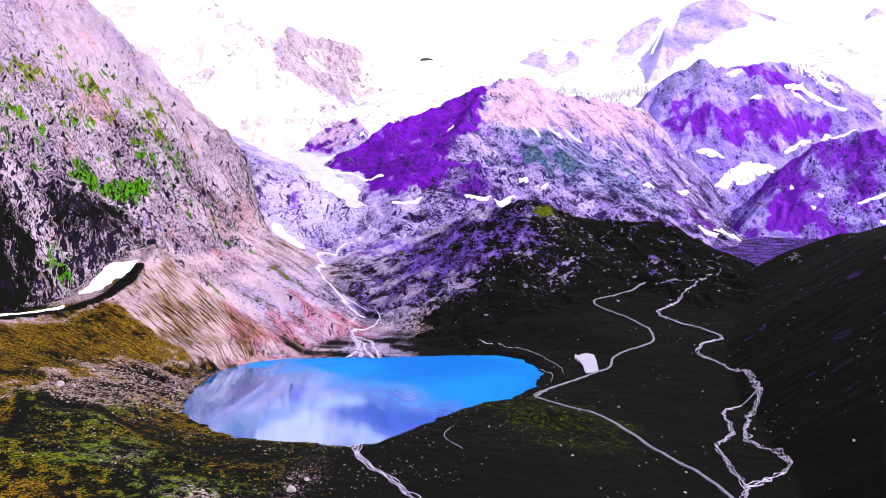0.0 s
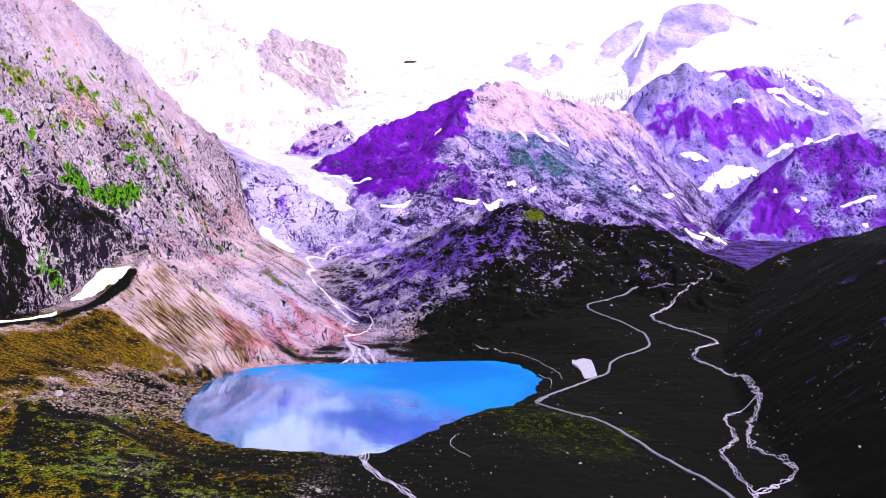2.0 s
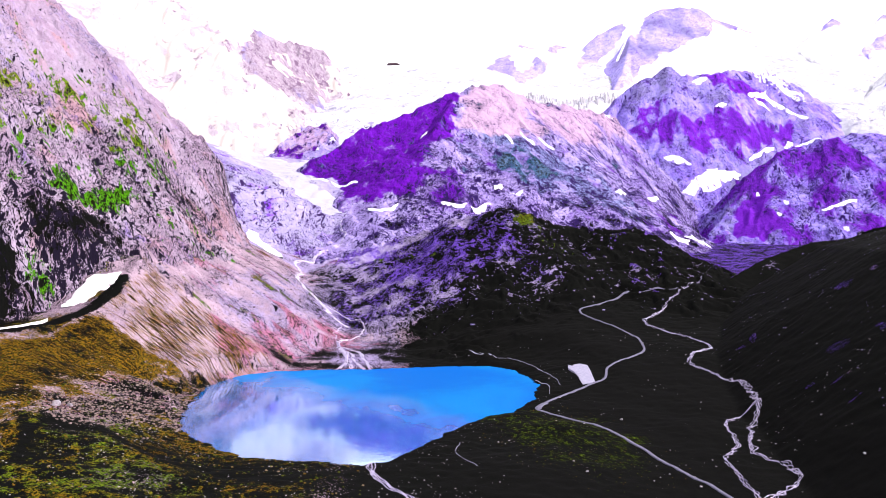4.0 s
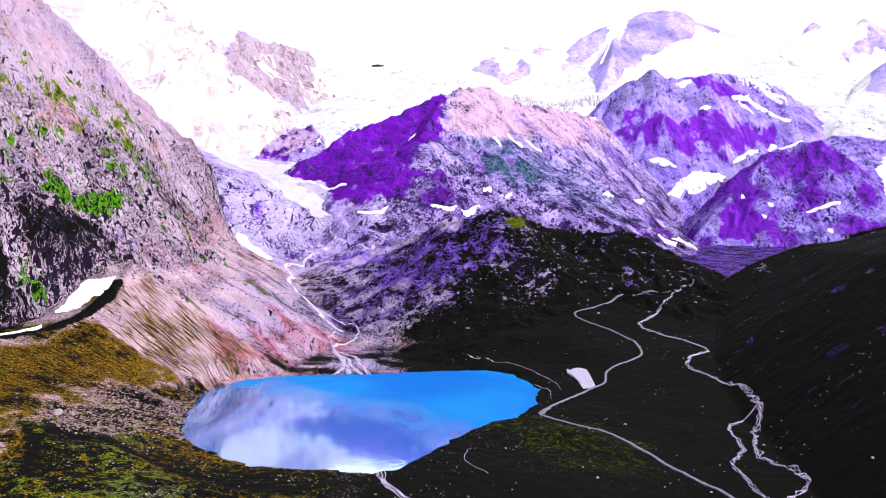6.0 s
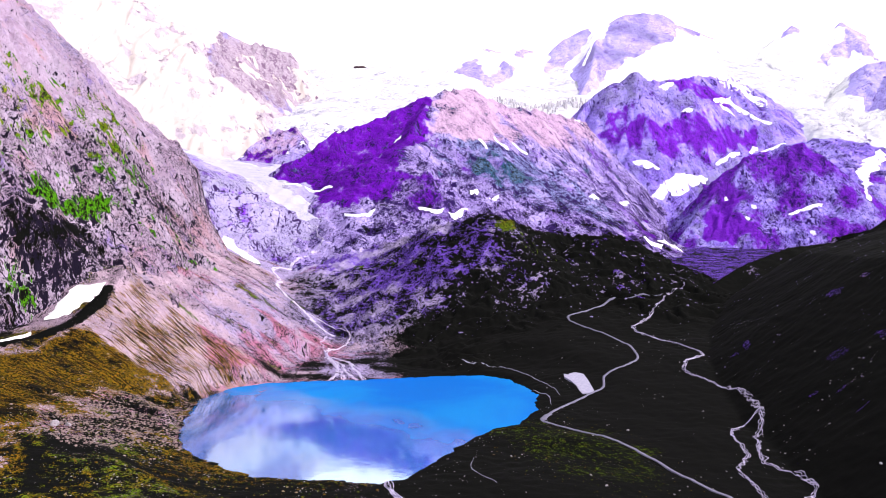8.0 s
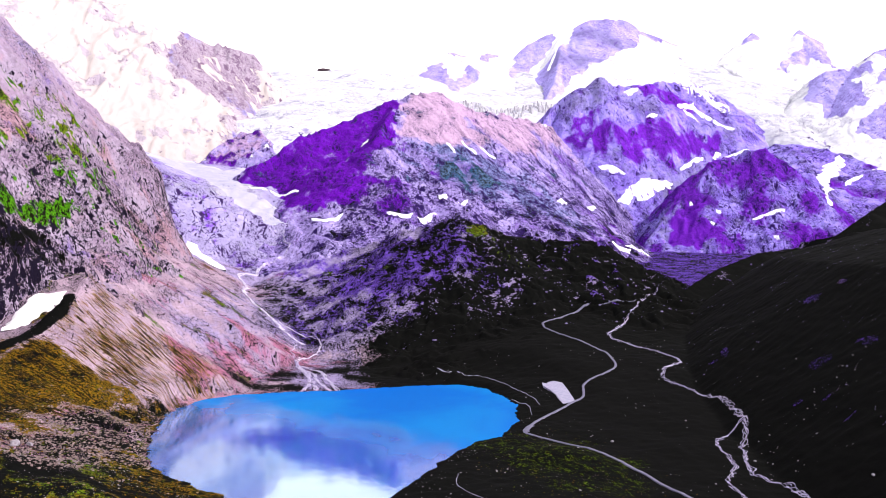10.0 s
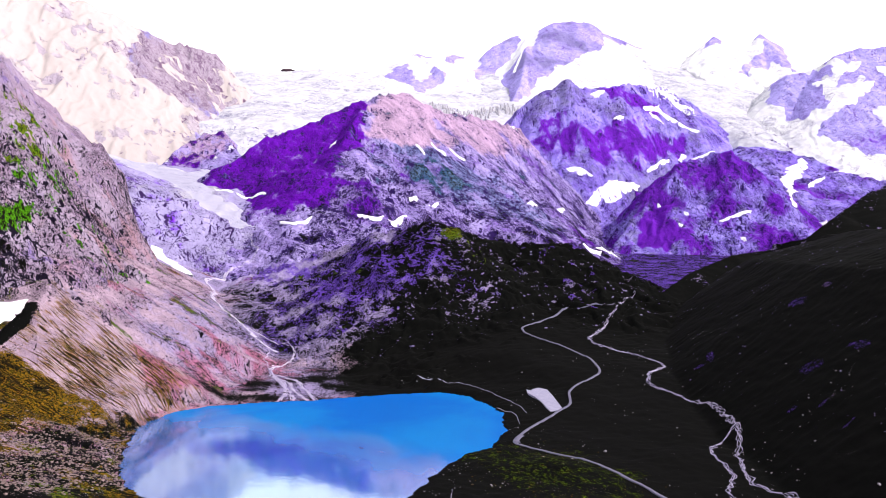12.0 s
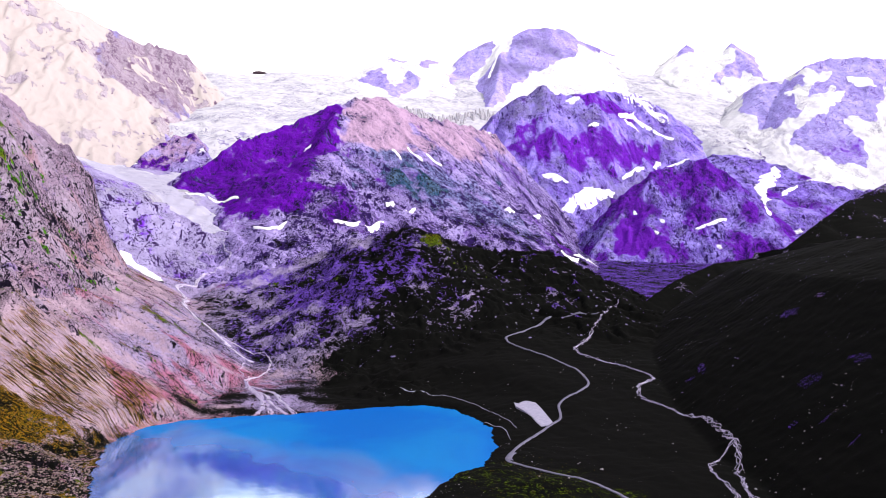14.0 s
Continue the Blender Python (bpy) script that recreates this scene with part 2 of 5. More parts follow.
def low_dome_h(X, Y):
    line = [(860, 2380, 105, 0.6), (960, 2460, 222, 0.7), (1069, 2550, 343, 0.8), (1170, 2550, 417, 0.95), (1251, 2550, 439, 1.0), (1325, 2500, 443, 1.0),
            (1375, 2450, 393, 0.9), (1409, 2350, 262, 0.8), (1430, 2250, 140, 0.7)]
    return crest(X, Y, line, far=1.0) + crags(X, Y, 70, 13, 95)


def right_h(X, Y):
    line = [(1600, 2900, 520, 0.6), (1630, 2850, 515, 0.6), (1752, 2750, 456, 0.6), (1795, 2650, 417, 0.6), (1854, 2550, 370, 0.55), (1905, 2450, 342, 0.5),
            (2050, 2300, 330, 0.5), (2300, 2150, 350, 0.5)]
    z = crest(X, Y, line, far=0.55)
    z = np.maximum(z, crest(X, Y, [(1430, 2550, 250, 0.5), (1533, 2330, 195, 0.45), (1560, 2150, 110, 0.4)], far=0.3))
    return z + crags(X, Y, 80, 12, 101)


def right_peaks_h(X, Y):
    line = [(1930, 3400, 760, 0.9), (2001, 3300, 833, 1.0), (2003, 3200, 858, 1.0), (2118, 3150, 868, 1.0), (2163, 3100, 921, 1.0), (2257, 3080, 951, 1.0),
            (2355, 3000, 931, 1.0), (2520, 2920, 906, 1.0), (2900, 2700, 900, 1.0)]
    z = crest(X, Y, line, far=0.6)
    z = np.maximum(z, crest(X, Y, [(2200, 3080, 915, 0.8), (2060, 2900, 640, 0.9), (2085, 2750, 440, 0.9)], far=1.0))
    return z + crags(X * 1.2, Y * 0.7, 100, 9, 105)


def far_peaks_h(X, Y):
    line = [(2000, 4030, 1120, 0.6), (2065, 4000, 1165, 0.8), (2115, 4000, 1218, 0.8), (2160, 3995, 1182, 0.8), (2207, 3990, 1191, 0.8), (2300, 3960, 1195, 0.8),
            (2349, 3950, 1224, 0.8), (2432, 3900, 1121, 0.8), (2481, 3850, 1039, 0.8)]
    return crest(X, Y, line, far=0.8) + ridged(X, Y, 90, 5, 111) * 8


def peak_h(X, Y):
    line = [(-500, 4300, 1000, 0.5), (-72, 4230, 1030, 0.5), (300, 4150, 1012, 0.55), (416, 4150, 1045, 0.6), (567, 4200, 1135, 0.6), (640, 4200, 1118, 0.6), (713, 4200, 1128, 0.6),
            (892, 4200, 1113, 0.6), (983, 4200, 1183, 0.85), (1060, 4200, 1215, 0.9), (1152, 4200, 1246, 0.9), (1180, 4190, 1240, 0.9), (1297, 4170, 1310, 0.85),
            (1400, 4170, 1316, 0.8), (1502, 4170, 1313, 0.95), (1589, 4150, 1242, 0.9), (1759, 4100, 1168, 0.75), (2000, 4050, 1120, 0.7)]
    z = crest(X, Y, line, far=0.9)
    z = np.maximum(z, crest(X, Y, [(1152, 4190, 1236, 1.0), (1060, 3900, 1065, 1.0), (960, 3650, 885, 1.0), (890, 3530, 790, 1.0)], far=0.8))
    z = np.maximum(z, crest(X, Y, [(567, 4200, 1125, 0.7), (640, 3900, 985, 0.8), (650, 3740, 880, 0.8)], far=0.8))
    return z + crags(X * 1.2, Y * 0.6, 110, 8, 115)


# each height with the stretch of the plan that it covers: x from, to, y from, to
RELIEF = dict(ground=(ground_h, -9000, 9000, -9000, 9000), wall=(wall_h, -1100, -200, 420, 2100), ice=(ice_h, -900, 2700, 1600, 4500),
              left_far=(left_far_h, -1500, -60, 2450, 3700), slab=(slab_h, -600, -230, 2520, 2960), dome=(dome_h, -340, 960, 1640, 2960),
              bench=(bench_h, 600, 1750, 2250, 3050), nunatak=(nunatak_h, 560, 1850, 2640, 3500), low_dome=(low_dome_h, 740, 1570, 2000, 2750),
              right=(right_h, 1350, 2350, 2000, 3000), right_peaks=(right_peaks_h, 1740, 2900, 2450, 3500), far_peaks=(far_peaks_h, 1880, 2700, 3350, 4200),
              peak=(peak_h, -500, 2050, 3350, 4350))


def land(X, Y, leave=(), only=None):
    X, Y = np.asarray(X, float), np.asarray(Y, float)
    z = np.full(X.shape, -1e9)
    for key, (f, x0, x1, y0, y1) in RELIEF.items():
        if key in leave or (only and key not in only):
            continue
        m = (X > x0) & (X < x1) & (Y > y0) & (Y < y1)
        if m.any():
            z[m] = np.maximum(z[m], f(X[m], Y[m]))
    return z
# ---- end of relief ----


# ---- materials ----
def node(nt, kind, links=(), **values):
    n = nt.nodes.new(kind)
    for key, v in values.items():
        if key == "operation":
            n.operation = v
        elif key == "data_type":
            n.data_type = v
        elif key == "blend_type":
            n.blend_type = v
        elif key == "attribute_name":
            n.attribute_name = v
        elif key == "feature":
            n.feature = v
        else:
            n.inputs[key.replace("_", " ")].default_value = v
    for socket, source in links:
        nt.links.new(source, n.inputs[socket])
    return n


def noise_of(nt, where, scale, detail=4.0, rough=0.55, distort=0.0):
    return node(nt, "ShaderNodeTexNoise", [("Vector", where)], Scale=scale, Detail=detail, Roughness=rough, Distortion=distort).outputs[0]


def stretched(nt, where, scale, turn=(0, 0, 0)):
    n = node(nt, "ShaderNodeMapping", [("Vector", where)])
    n.inputs["Scale"].default_value, n.inputs["Rotation"].default_value = scale, [radians(a) for a in turn]
    return n.outputs[0]


def math_of(nt, op, a, b=0.0):
    n = nt.nodes.new("ShaderNodeMath")
    n.operation = op
    for k, v in enumerate((a, b)):
        if isinstance(v, (int, float)):
            n.inputs[k].default_value = v
        else:
            nt.links.new(v, n.inputs[k])
    return n.outputs[0]


def step_of(nt, v, a, b):
    n = nt.nodes.new("ShaderNodeMapRange")
    n.interpolation_type = "SMOOTHSTEP"
    nt.links.new(v, n.inputs[0])
    n.inputs[1].default_value, n.inputs[2].default_value = a, b
    return n.outputs[0]


def mix_of(nt, f, a, b):
    n = nt.nodes.new("ShaderNodeMix")
    n.data_type = "RGBA"
    for k, v in ((0, f), (6, a), (7, b)):
        if isinstance(v, (int, float)):
            n.inputs[k].default_value = v
        elif isinstance(v, tuple):
            n.inputs[k].default_value = (*v, 1)
        else:
            nt.links.new(v, n.inputs[k])
    return n.outputs[2]


def attr_of(nt, name):
    return node(nt, "ShaderNodeAttribute", attribute_name=name).outputs["Fac"]


def blank(name):
    m = bpy.data.materials.new(name)
    m.use_nodes = True
    return m, m.node_tree, m.node_tree.nodes["Principled BSDF"]


SNOW = (0.66, 0.66, 0.7)


def land_material(name, rock_a, rock_b, gap, scale=1.0, gaps=0.45, pink=(0.45, 0.22, 0.27), deep=(0.10, 0.012, 0.36), grass_a=(0.045, 0.17, 0.004), grass_b=(0.19, 0.11, 0.008), snow_tone=SNOW, bump=1.0, lean=18, grainy=1.0, cool=(0.24, 0.21, 0.44), patchy=1.3, crevasse=0.0, rag=2.8, crumb=(0.5, 0.35, 0.15)):
    """Bare rock of two tones with open joints, over which lie scree, turf, heath and snow where the land's own maps of cover put them."""
    m, nt, out = blank(name)
    where = node(nt, "ShaderNodeNewGeometry").outputs["Position"]
    wide = noise_of(nt, where, 0.011 * scale, 5, 0.6)
    mid = noise_of(nt, where, 0.06 * scale, 6, 0.62, 0.4)
    fine = noise_of(nt, where, 0.35 * scale, 5, 0.65)
    # joints run down the fall of the slope
    run = noise_of(nt, stretched(nt, where, (1.0, 0.8, 0.26), (lean, 12, 25)), 0.085 * scale, 2 + grainy, 0.58, 0.9)
    small = noise_of(nt, stretched(nt, where, (1.0, 0.9, 0.34), (0, lean, -20)), 0.24 * scale, 1.5 + grainy, 0.55, 0.7)
    col = mix_of(nt, step_of(nt, wide, 0.36, 0.62), rock_a, rock_b)
    col = mix_of(nt, math_of(nt, "MULTIPLY", step_of(nt, mid, 0.42, 0.68), 0.55), col, tuple(min(1, c * 1.45 + 0.02) for c in rock_a))
    col = mix_of(nt, math_of(nt, "MULTIPLY", step_of(nt, fine, 0.55, 0.35), 0.45 * grainy), col, tuple(c * 0.5 for c in rock_b))
    col = mix_of(nt, step_of(nt, math_of(nt, "ADD", attr_of(nt, "cool"), math_of(nt, "MULTIPLY", math_of(nt, "SUBTRACT", mid, 0.5), 1.4)), 0.2, 0.8), col, mix_of(nt, step_of(nt, fine, 0.3, 0.7), tuple(c * 0.7 for c in cool), cool))
    # paler or redder scree
    col = mix_of(nt, step_of(nt, math_of(nt, "ADD", attr_of(nt, "scree"), math_of(nt, "MULTIPLY", math_of(nt, "SUBTRACT", math_of(nt, "ADD", math_of(nt, "MULTIPLY", run, 0.6), math_of(nt, "MULTIPLY", mid, 0.4)), 0.5), 1.6)), 0.25, 0.8), col, mix_of(nt, step_of(nt, fine, 0.3, 0.7), tuple(c * 0.72 for c in pink), pink))
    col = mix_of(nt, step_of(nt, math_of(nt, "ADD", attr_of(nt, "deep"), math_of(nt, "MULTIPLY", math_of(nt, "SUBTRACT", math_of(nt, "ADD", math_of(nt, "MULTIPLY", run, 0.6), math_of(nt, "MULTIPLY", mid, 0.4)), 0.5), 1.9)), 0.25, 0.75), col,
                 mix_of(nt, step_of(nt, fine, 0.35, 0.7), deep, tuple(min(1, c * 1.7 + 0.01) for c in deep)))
    ragged = math_of(nt, "SUBTRACT", math_of(nt, "ADD", math_of(nt, "MULTIPLY", run, crumb[0]), math_of(nt, "ADD", math_of(nt, "MULTIPLY", small, crumb[1]), math_of(nt, "MULTIPLY", fine, crumb[2]))), 0.5)
    # bedrock breaks into larger blocks than the loose ground
    chunks = math_of(nt, "SUBTRACT", math_of(nt, "ADD", math_of(nt, "MULTIPLY", noise_of(nt, stretched(nt, where, (1.0, 0.7, 1.5), (0, 0, 30)), 0.05 * scale, 3, 0.6, 0.8), 0.7), math_of(nt, "MULTIPLY", run, 0.3)), 0.5)
    ragged = math_of(nt, "ADD", math_of(nt, "MULTIPLY", ragged, math_of(nt, "SUBTRACT", 1.0, attr_of(nt, "block"))), math_of(nt, "MULTIPLY", chunks, attr_of(nt, "block")))
    crag = attr_of(nt, "crag")
    open_joint = math_of(nt, "MAXIMUM", step_of(nt, math_of(nt, "SUBTRACT", run, math_of(nt, "MULTIPLY", crag, 0.12)), gaps - 0.115, gaps - 0.135),
                         step_of(nt, math_of(nt, "SUBTRACT", small, math_of(nt, "MULTIPLY", crag, 0.12)), gaps - 0.15, gaps - 0.17))
    # thin dark cracks, broken up
    for size, part_of, thick in ((0.07, mid, 0.016), (0.2, wide, 0.02)):
        vein = noise_of(nt, stretched(nt, where, (1.0, 0.9, 0.6), (10, 20, 40)), size * scale, 2 + 2 * grainy, 0.62, 1.1)
        width = math_of(nt, "ADD", math_of(nt, "MULTIPLY", crag, thick * 1.5), thick * 0.35)
        crack = math_of(nt, "MULTIPLY", step_of(nt, math_of(nt, "SUBTRACT", math_of(nt, "ABSOLUTE", math_of(nt, "SUBTRACT", vein, 0.5)), width), 0.006, -0.004), step_of(nt, part_of, 0.40, 0.52))
        open_joint = math_of(nt, "MAXIMUM", open_joint, crack)
    col = mix_of(nt, open_joint, col, gap)
    # dry grass in thin streaks down the fall of the moraine
    down = stretched(nt, stretched(nt, where, (1, 1, 1), (0, 0, 21.4)), (0.045, 0.55, 0.03))
    rills = math_of(nt, "ADD", noise_of(nt, down, 1.0, 3, 0.6, 0.3), math_of(nt, "MULTIPLY", math_of(nt, "SUBTRACT", attr_of(nt, "streak"), 0.7), 0.22))
    col = mix_of(nt, math_of(nt, "MULTIPLY", math_of(nt, "MULTIPLY", step_of(nt, rills, 0.46, 0.56), 0.8), step_of(nt, attr_of(nt, "streak"), 0.1, 0.4)), col, mix_of(nt, step_of(nt, mid, 0.42, 0.62), grass_b, tuple(0.55 * a + 0.3 * b for a, b in zip(grass_b, grass_a))))
    # turf: green, with dry ochre stretches
    turf = mix_of(nt, step_of(nt, math_of(nt, "ADD", attr_of(nt, "dry"), math_of(nt, "MULTIPLY", math_of(nt, "SUBTRACT", mid, 0.5), 1.2)), 0.3, 0.8), grass_a, grass_b)
    turf = mix_of(nt, step_of(nt, fine, 0.38, 0.66), turf, tuple(c * 0.25 for c in grass_a))
    turf = mix_of(nt, step_of(nt, small, 0.52, 0.44), turf, (0.006, 0.007, 0.003))
    col = mix_of(nt, step_of(nt, math_of(nt, "ADD", attr_of(nt, "grass"), math_of(nt, "MULTIPLY", ragged, 2.6)), 0.42, 0.58), col, turf)
    col = mix_of(nt, math_of(nt, "MULTIPLY", step_of(nt, math_of(nt, "ADD", rills, math_of(nt, "MULTIPLY", math_of(nt, "SUBTRACT", fine, 0.5), 0.25)), 0.555, 0.58), step_of(nt, attr_of(nt, "streak"), 0.1, 0.4)), col, (0.014, 0.009, 0.004))
    # dark heath with pale stones showing through; its black has deep shade painted in
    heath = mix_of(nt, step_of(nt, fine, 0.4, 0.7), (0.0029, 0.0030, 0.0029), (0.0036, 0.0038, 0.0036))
    shrub_shade = step_of(nt, math_of(nt, "ADD", attr_of(nt, "heath"), math_of(nt, "MULTIPLY", ragged, rag)), 0.47, 0.52)
    col = mix_of(nt, shrub_shade, col, heath)
    snow = step_of(nt, math_of(nt, "ADD", attr_of(nt, "snow"), math_of(nt, "MULTIPLY", math_of(nt, "SUBTRACT", math_of(nt, "MULTIPLY", math_of(nt, "ADD", run, mid), 0.5), 0.5), patchy)), 0.47, 0.53)
    if crevasse:
        # blue-grey crevasses show in the ice
        gash = math_of(nt, "MULTIPLY", open_joint, step_of(nt, wide, 0.42, 0.6))
        col = mix_of(nt, snow, col, mix_of(nt, math_of(nt, "MULTIPLY", gash, crevasse), mix_of(nt, step_of(nt, math_of(nt, "ADD", attr_of(nt, "dry"), math_of(nt, "MULTIPLY", math_of(nt, "SUBTRACT", run, 0.5), 1.2)), 0.2, 0.9), mix_of(nt, step_of(nt, mid, 0.42, 0.7), snow_tone, tuple(c * k for c, k in zip(snow_tone, (0.74, 0.73, 0.82)))), tuple(c * k for c, k in zip(snow_tone, (0.70, 0.68, 0.82)))), (0.09, 0.08, 0.18)))
    else:
        col = mix_of(nt, snow, col, snow_tone)
    nt.links.new(col, out.inputs["Base Color"])
    out.inputs["Roughness"].default_value = 0.92
    out.inputs["Specular IOR Level"].default_value = 0.016
    h = math_of(nt, "ADD", math_of(nt, "MULTIPLY", run, 9.0 / scale), math_of(nt, "ADD", math_of(nt, "MULTIPLY", small, 4.0 * grainy / scale), math_of(nt, "MULTIPLY", fine, 1.6 * grainy / scale)))
    h = math_of(nt, "MULTIPLY", h, math_of(nt, "SUBTRACT", 1.0, math_of(nt, "MAXIMUM", math_of(nt, "MULTIPLY", snow, 0.85), math_of(nt, "MULTIPLY", shrub_shade, 0.9))))
    b = node(nt, "ShaderNodeBump", [("Height", h)], Strength=0.75 * bump, Distance=1.0)
    nt.links.new(b.outputs[0], out.inputs["Normal"])
    return m


def plain_material(name, a, b, scale, rough=0.85, bump=0.3, spec=0.3, height=0.2):
    m, nt, out = blank(name)
    where = node(nt, "ShaderNodeNewGeometry").outputs["Position"]
    n1, n2 = noise_of(nt, where, scale, 6, 0.65, 0.3), noise_of(nt, where, scale * 7, 4, 0.6)
    col = mix_of(nt, step_of(nt, math_of(nt, "ADD", math_of(nt, "MULTIPLY", n1, 0.65), math_of(nt, "MULTIPLY", n2, 0.35)), 0.36, 0.64), a, b)
    nt.links.new(col, out.inputs["Base Color"])
    out.inputs["Roughness"].default_value, out.inputs["Specular IOR Level"].default_value = rough, spec
    bn = node(nt, "ShaderNodeBump", [("Height", n2)], Strength=bump, Distance=height)
    nt.links.new(bn.outputs[0], out.inputs["Normal"])
    return m


def water_material():
    m, nt, out = blank("lake_water")
    where = node(nt, "ShaderNodeNewGeometry").outputs["Position"]
    silt = noise_of(nt, where, 0.006, 4, 0.55, 0.6)
    col = mix_of(nt, step_of(nt, silt, 0.35, 0.65), (0.0002, 0.095, 0.40), (0.0004, 0.145, 0.44))
    ripple = noise_of(nt, stretched(nt, where, (1, 0.5, 1)), 0.35, 3, 0.6)
    swell = noise_of(nt, where, 0.03, 3, 0.5)
    h = math_of(nt, "ADD", math_of(nt, "MULTIPLY", ripple, 0.03), math_of(nt, "MULTIPLY", swell, 0.12))
    bn = node(nt, "ShaderNodeBump", [("Height", h)], Strength=0.6, Distance=1.0)
    # reflection placed by a plan mask: weaker on the far side, showing the water's blue
    axes = node(nt, "ShaderNodeSeparateXYZ", [("Vector", where)]).outputs
    fade_plan = math_of(nt, "ADD", math_of(nt, "ADD", math_of(nt, "MULTIPLY", axes[0], 1 / 110), math_of(nt, "MULTIPLY", axes[1], 1 / 120)), 60 / 110 - 6.0)
    fade_noise = noise_of(nt, stretched(nt, where, (1.0, 0.6, 1.0), (0, 0, 30)), 0.014, 3, 0.55, 0.5)
    mirror_fade = step_of(nt, math_of(nt, "ADD", fade_plan, math_of(nt, "MULTIPLY", math_of(nt, "SUBTRACT", fade_noise, 0.5), 1.8)), -0.3, 0.8)
    body = node(nt, "ShaderNodeBsdfDiffuse", [("Color", col)])
    mirror = node(nt, "ShaderNodeBsdfGlossy", [("Normal", bn.outputs[0])], Color=(0.83, 0.93, 1.0, 1))
    nt.links.new(math_of(nt, "ADD", 0.06, math_of(nt, "MULTIPLY", mirror_fade, 0.2)), mirror.inputs["Roughness"])
    gloss = node(nt, "ShaderNodeFresnel", IOR=2.2)
    # the mask also strengthens the reflection on the near left
    blend = node(nt, "ShaderNodeMixShader", [(0, math_of(nt, "MULTIPLY", gloss.outputs[0], math_of(nt, "SUBTRACT", 1.5, math_of(nt, "MULTIPLY", mirror_fade, 1.42)))), (1, body.outputs[0]), (2, mirror.outputs[0])])
    nt.nodes.remove(out)
    nt.links.new(blend.outputs[0], nt.nodes["Material Output"].inputs[0])
    return m


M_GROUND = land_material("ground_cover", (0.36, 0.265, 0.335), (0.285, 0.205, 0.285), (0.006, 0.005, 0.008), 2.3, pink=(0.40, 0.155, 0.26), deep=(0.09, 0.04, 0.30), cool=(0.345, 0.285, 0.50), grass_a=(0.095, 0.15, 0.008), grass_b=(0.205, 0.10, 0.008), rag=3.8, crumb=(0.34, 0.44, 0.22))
M_WALL = land_material("rose_rock", (0.275, 0.222, 0.305), (0.25, 0.178, 0.265), (0.007, 0.005, 0.012), 1.45, 0.452, pink=(0.35, 0.21, 0.265), deep=(0.13, 0.09, 0.23), grass_a=(0.05, 0.18, 0.005), grass_b=(0.15, 0.18, 0.01), grainy=0.6, bump=0.85)
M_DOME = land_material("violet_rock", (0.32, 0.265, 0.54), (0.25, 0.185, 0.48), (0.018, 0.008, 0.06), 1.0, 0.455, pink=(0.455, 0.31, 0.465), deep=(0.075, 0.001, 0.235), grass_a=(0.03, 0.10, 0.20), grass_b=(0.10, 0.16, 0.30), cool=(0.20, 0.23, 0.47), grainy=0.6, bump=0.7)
M_NUN = land_material("deep_violet_rock", (0.285, 0.235, 0.67), (0.21, 0.13, 0.60), (0.025, 0.01, 0.09), 1.05, 0.45, deep=(0.095, 0.008, 0.29), grainy=0.4, bump=0.7)
M_PALE = land_material("pale_rock", (0.36, 0.32, 0.36), (0.32, 0.275, 0.34), (0.14, 0.09, 0.15), 0.5, 0.44, pink=(0.34, 0.28, 0.36), snow_tone=(0.42, 0.375, 0.37), grainy=0.4, bump=0.7)
M_PEAK = land_material("lilac_rock", (0.37, 0.325, 0.69), (0.31, 0.26, 0.63), (0.14, 0.09, 0.32), 0.5, 0.39, snow_tone=(0.74, 0.74, 0.76), grainy=0.3, bump=0.4, patchy=0.6, crevasse=0.7)
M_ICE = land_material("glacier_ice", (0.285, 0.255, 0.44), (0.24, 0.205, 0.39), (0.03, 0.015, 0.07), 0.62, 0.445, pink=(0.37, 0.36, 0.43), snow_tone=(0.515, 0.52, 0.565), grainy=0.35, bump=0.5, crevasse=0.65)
M_SNOW = plain_material("snow", (0.84, 0.84, 0.88), (0.9, 0.9, 0.92), 0.05, 0.7, 0.3, 0.2, 1.0)
M_WATER = water_material()
M_ROAD = plain_material("worn_asphalt", (0.095, 0.09, 0.15), (0.145, 0.14, 0.21), 0.2, 0.85, 0.15)
M_GRAVEL = plain_material("pale_gravel", (0.24, 0.23, 0.34), (0.34, 0.33, 0.45), 0.3, 0.95, 0.5)
M_RAPIDS = plain_material("broken_rapids", (0.05, 0.035, 0.12), (0.52, 0.46, 0.70), 0.22, 0.35, 0.5, 0.5)
M_SILT = plain_material("silty_shallows", (0.17, 0.13, 0.30), (0.36, 0.32, 0.48), 0.12, 0.35, 0.3, 0.5)
M_FOAM = plain_material("rushing_water", (0.22, 0.17, 0.34), (0.6, 0.57, 0.68), 0.3, 0.35, 0.5, 0.5)
M_STONE = plain_material("pale_stone", (0.16, 0.14, 0.17), (0.34, 0.31, 0.36), 0.6, 0.95, 0.5)

M_BLOCK = plain_material("rosy_stone", (0.07, 0.048, 0.046), (0.30, 0.22, 0.22), 0.5, 0.95, 0.5)
M_LEDGE = plain_material("lilac_stone", (0.10, 0.06, 0.24), (0.36, 0.31, 0.52), 0.4, 0.95, 0.5)
M_DARK = plain_material("dark_stone", (0.02, 0.014, 0.02), (0.09, 0.05, 0.07), 0.5, 0.95, 0.5)
M_SERAC = plain_material("blue_white_ice", (0.34, 0.33, 0.40), (0.46, 0.45, 0.48), 0.08, 0.5, 0.3)


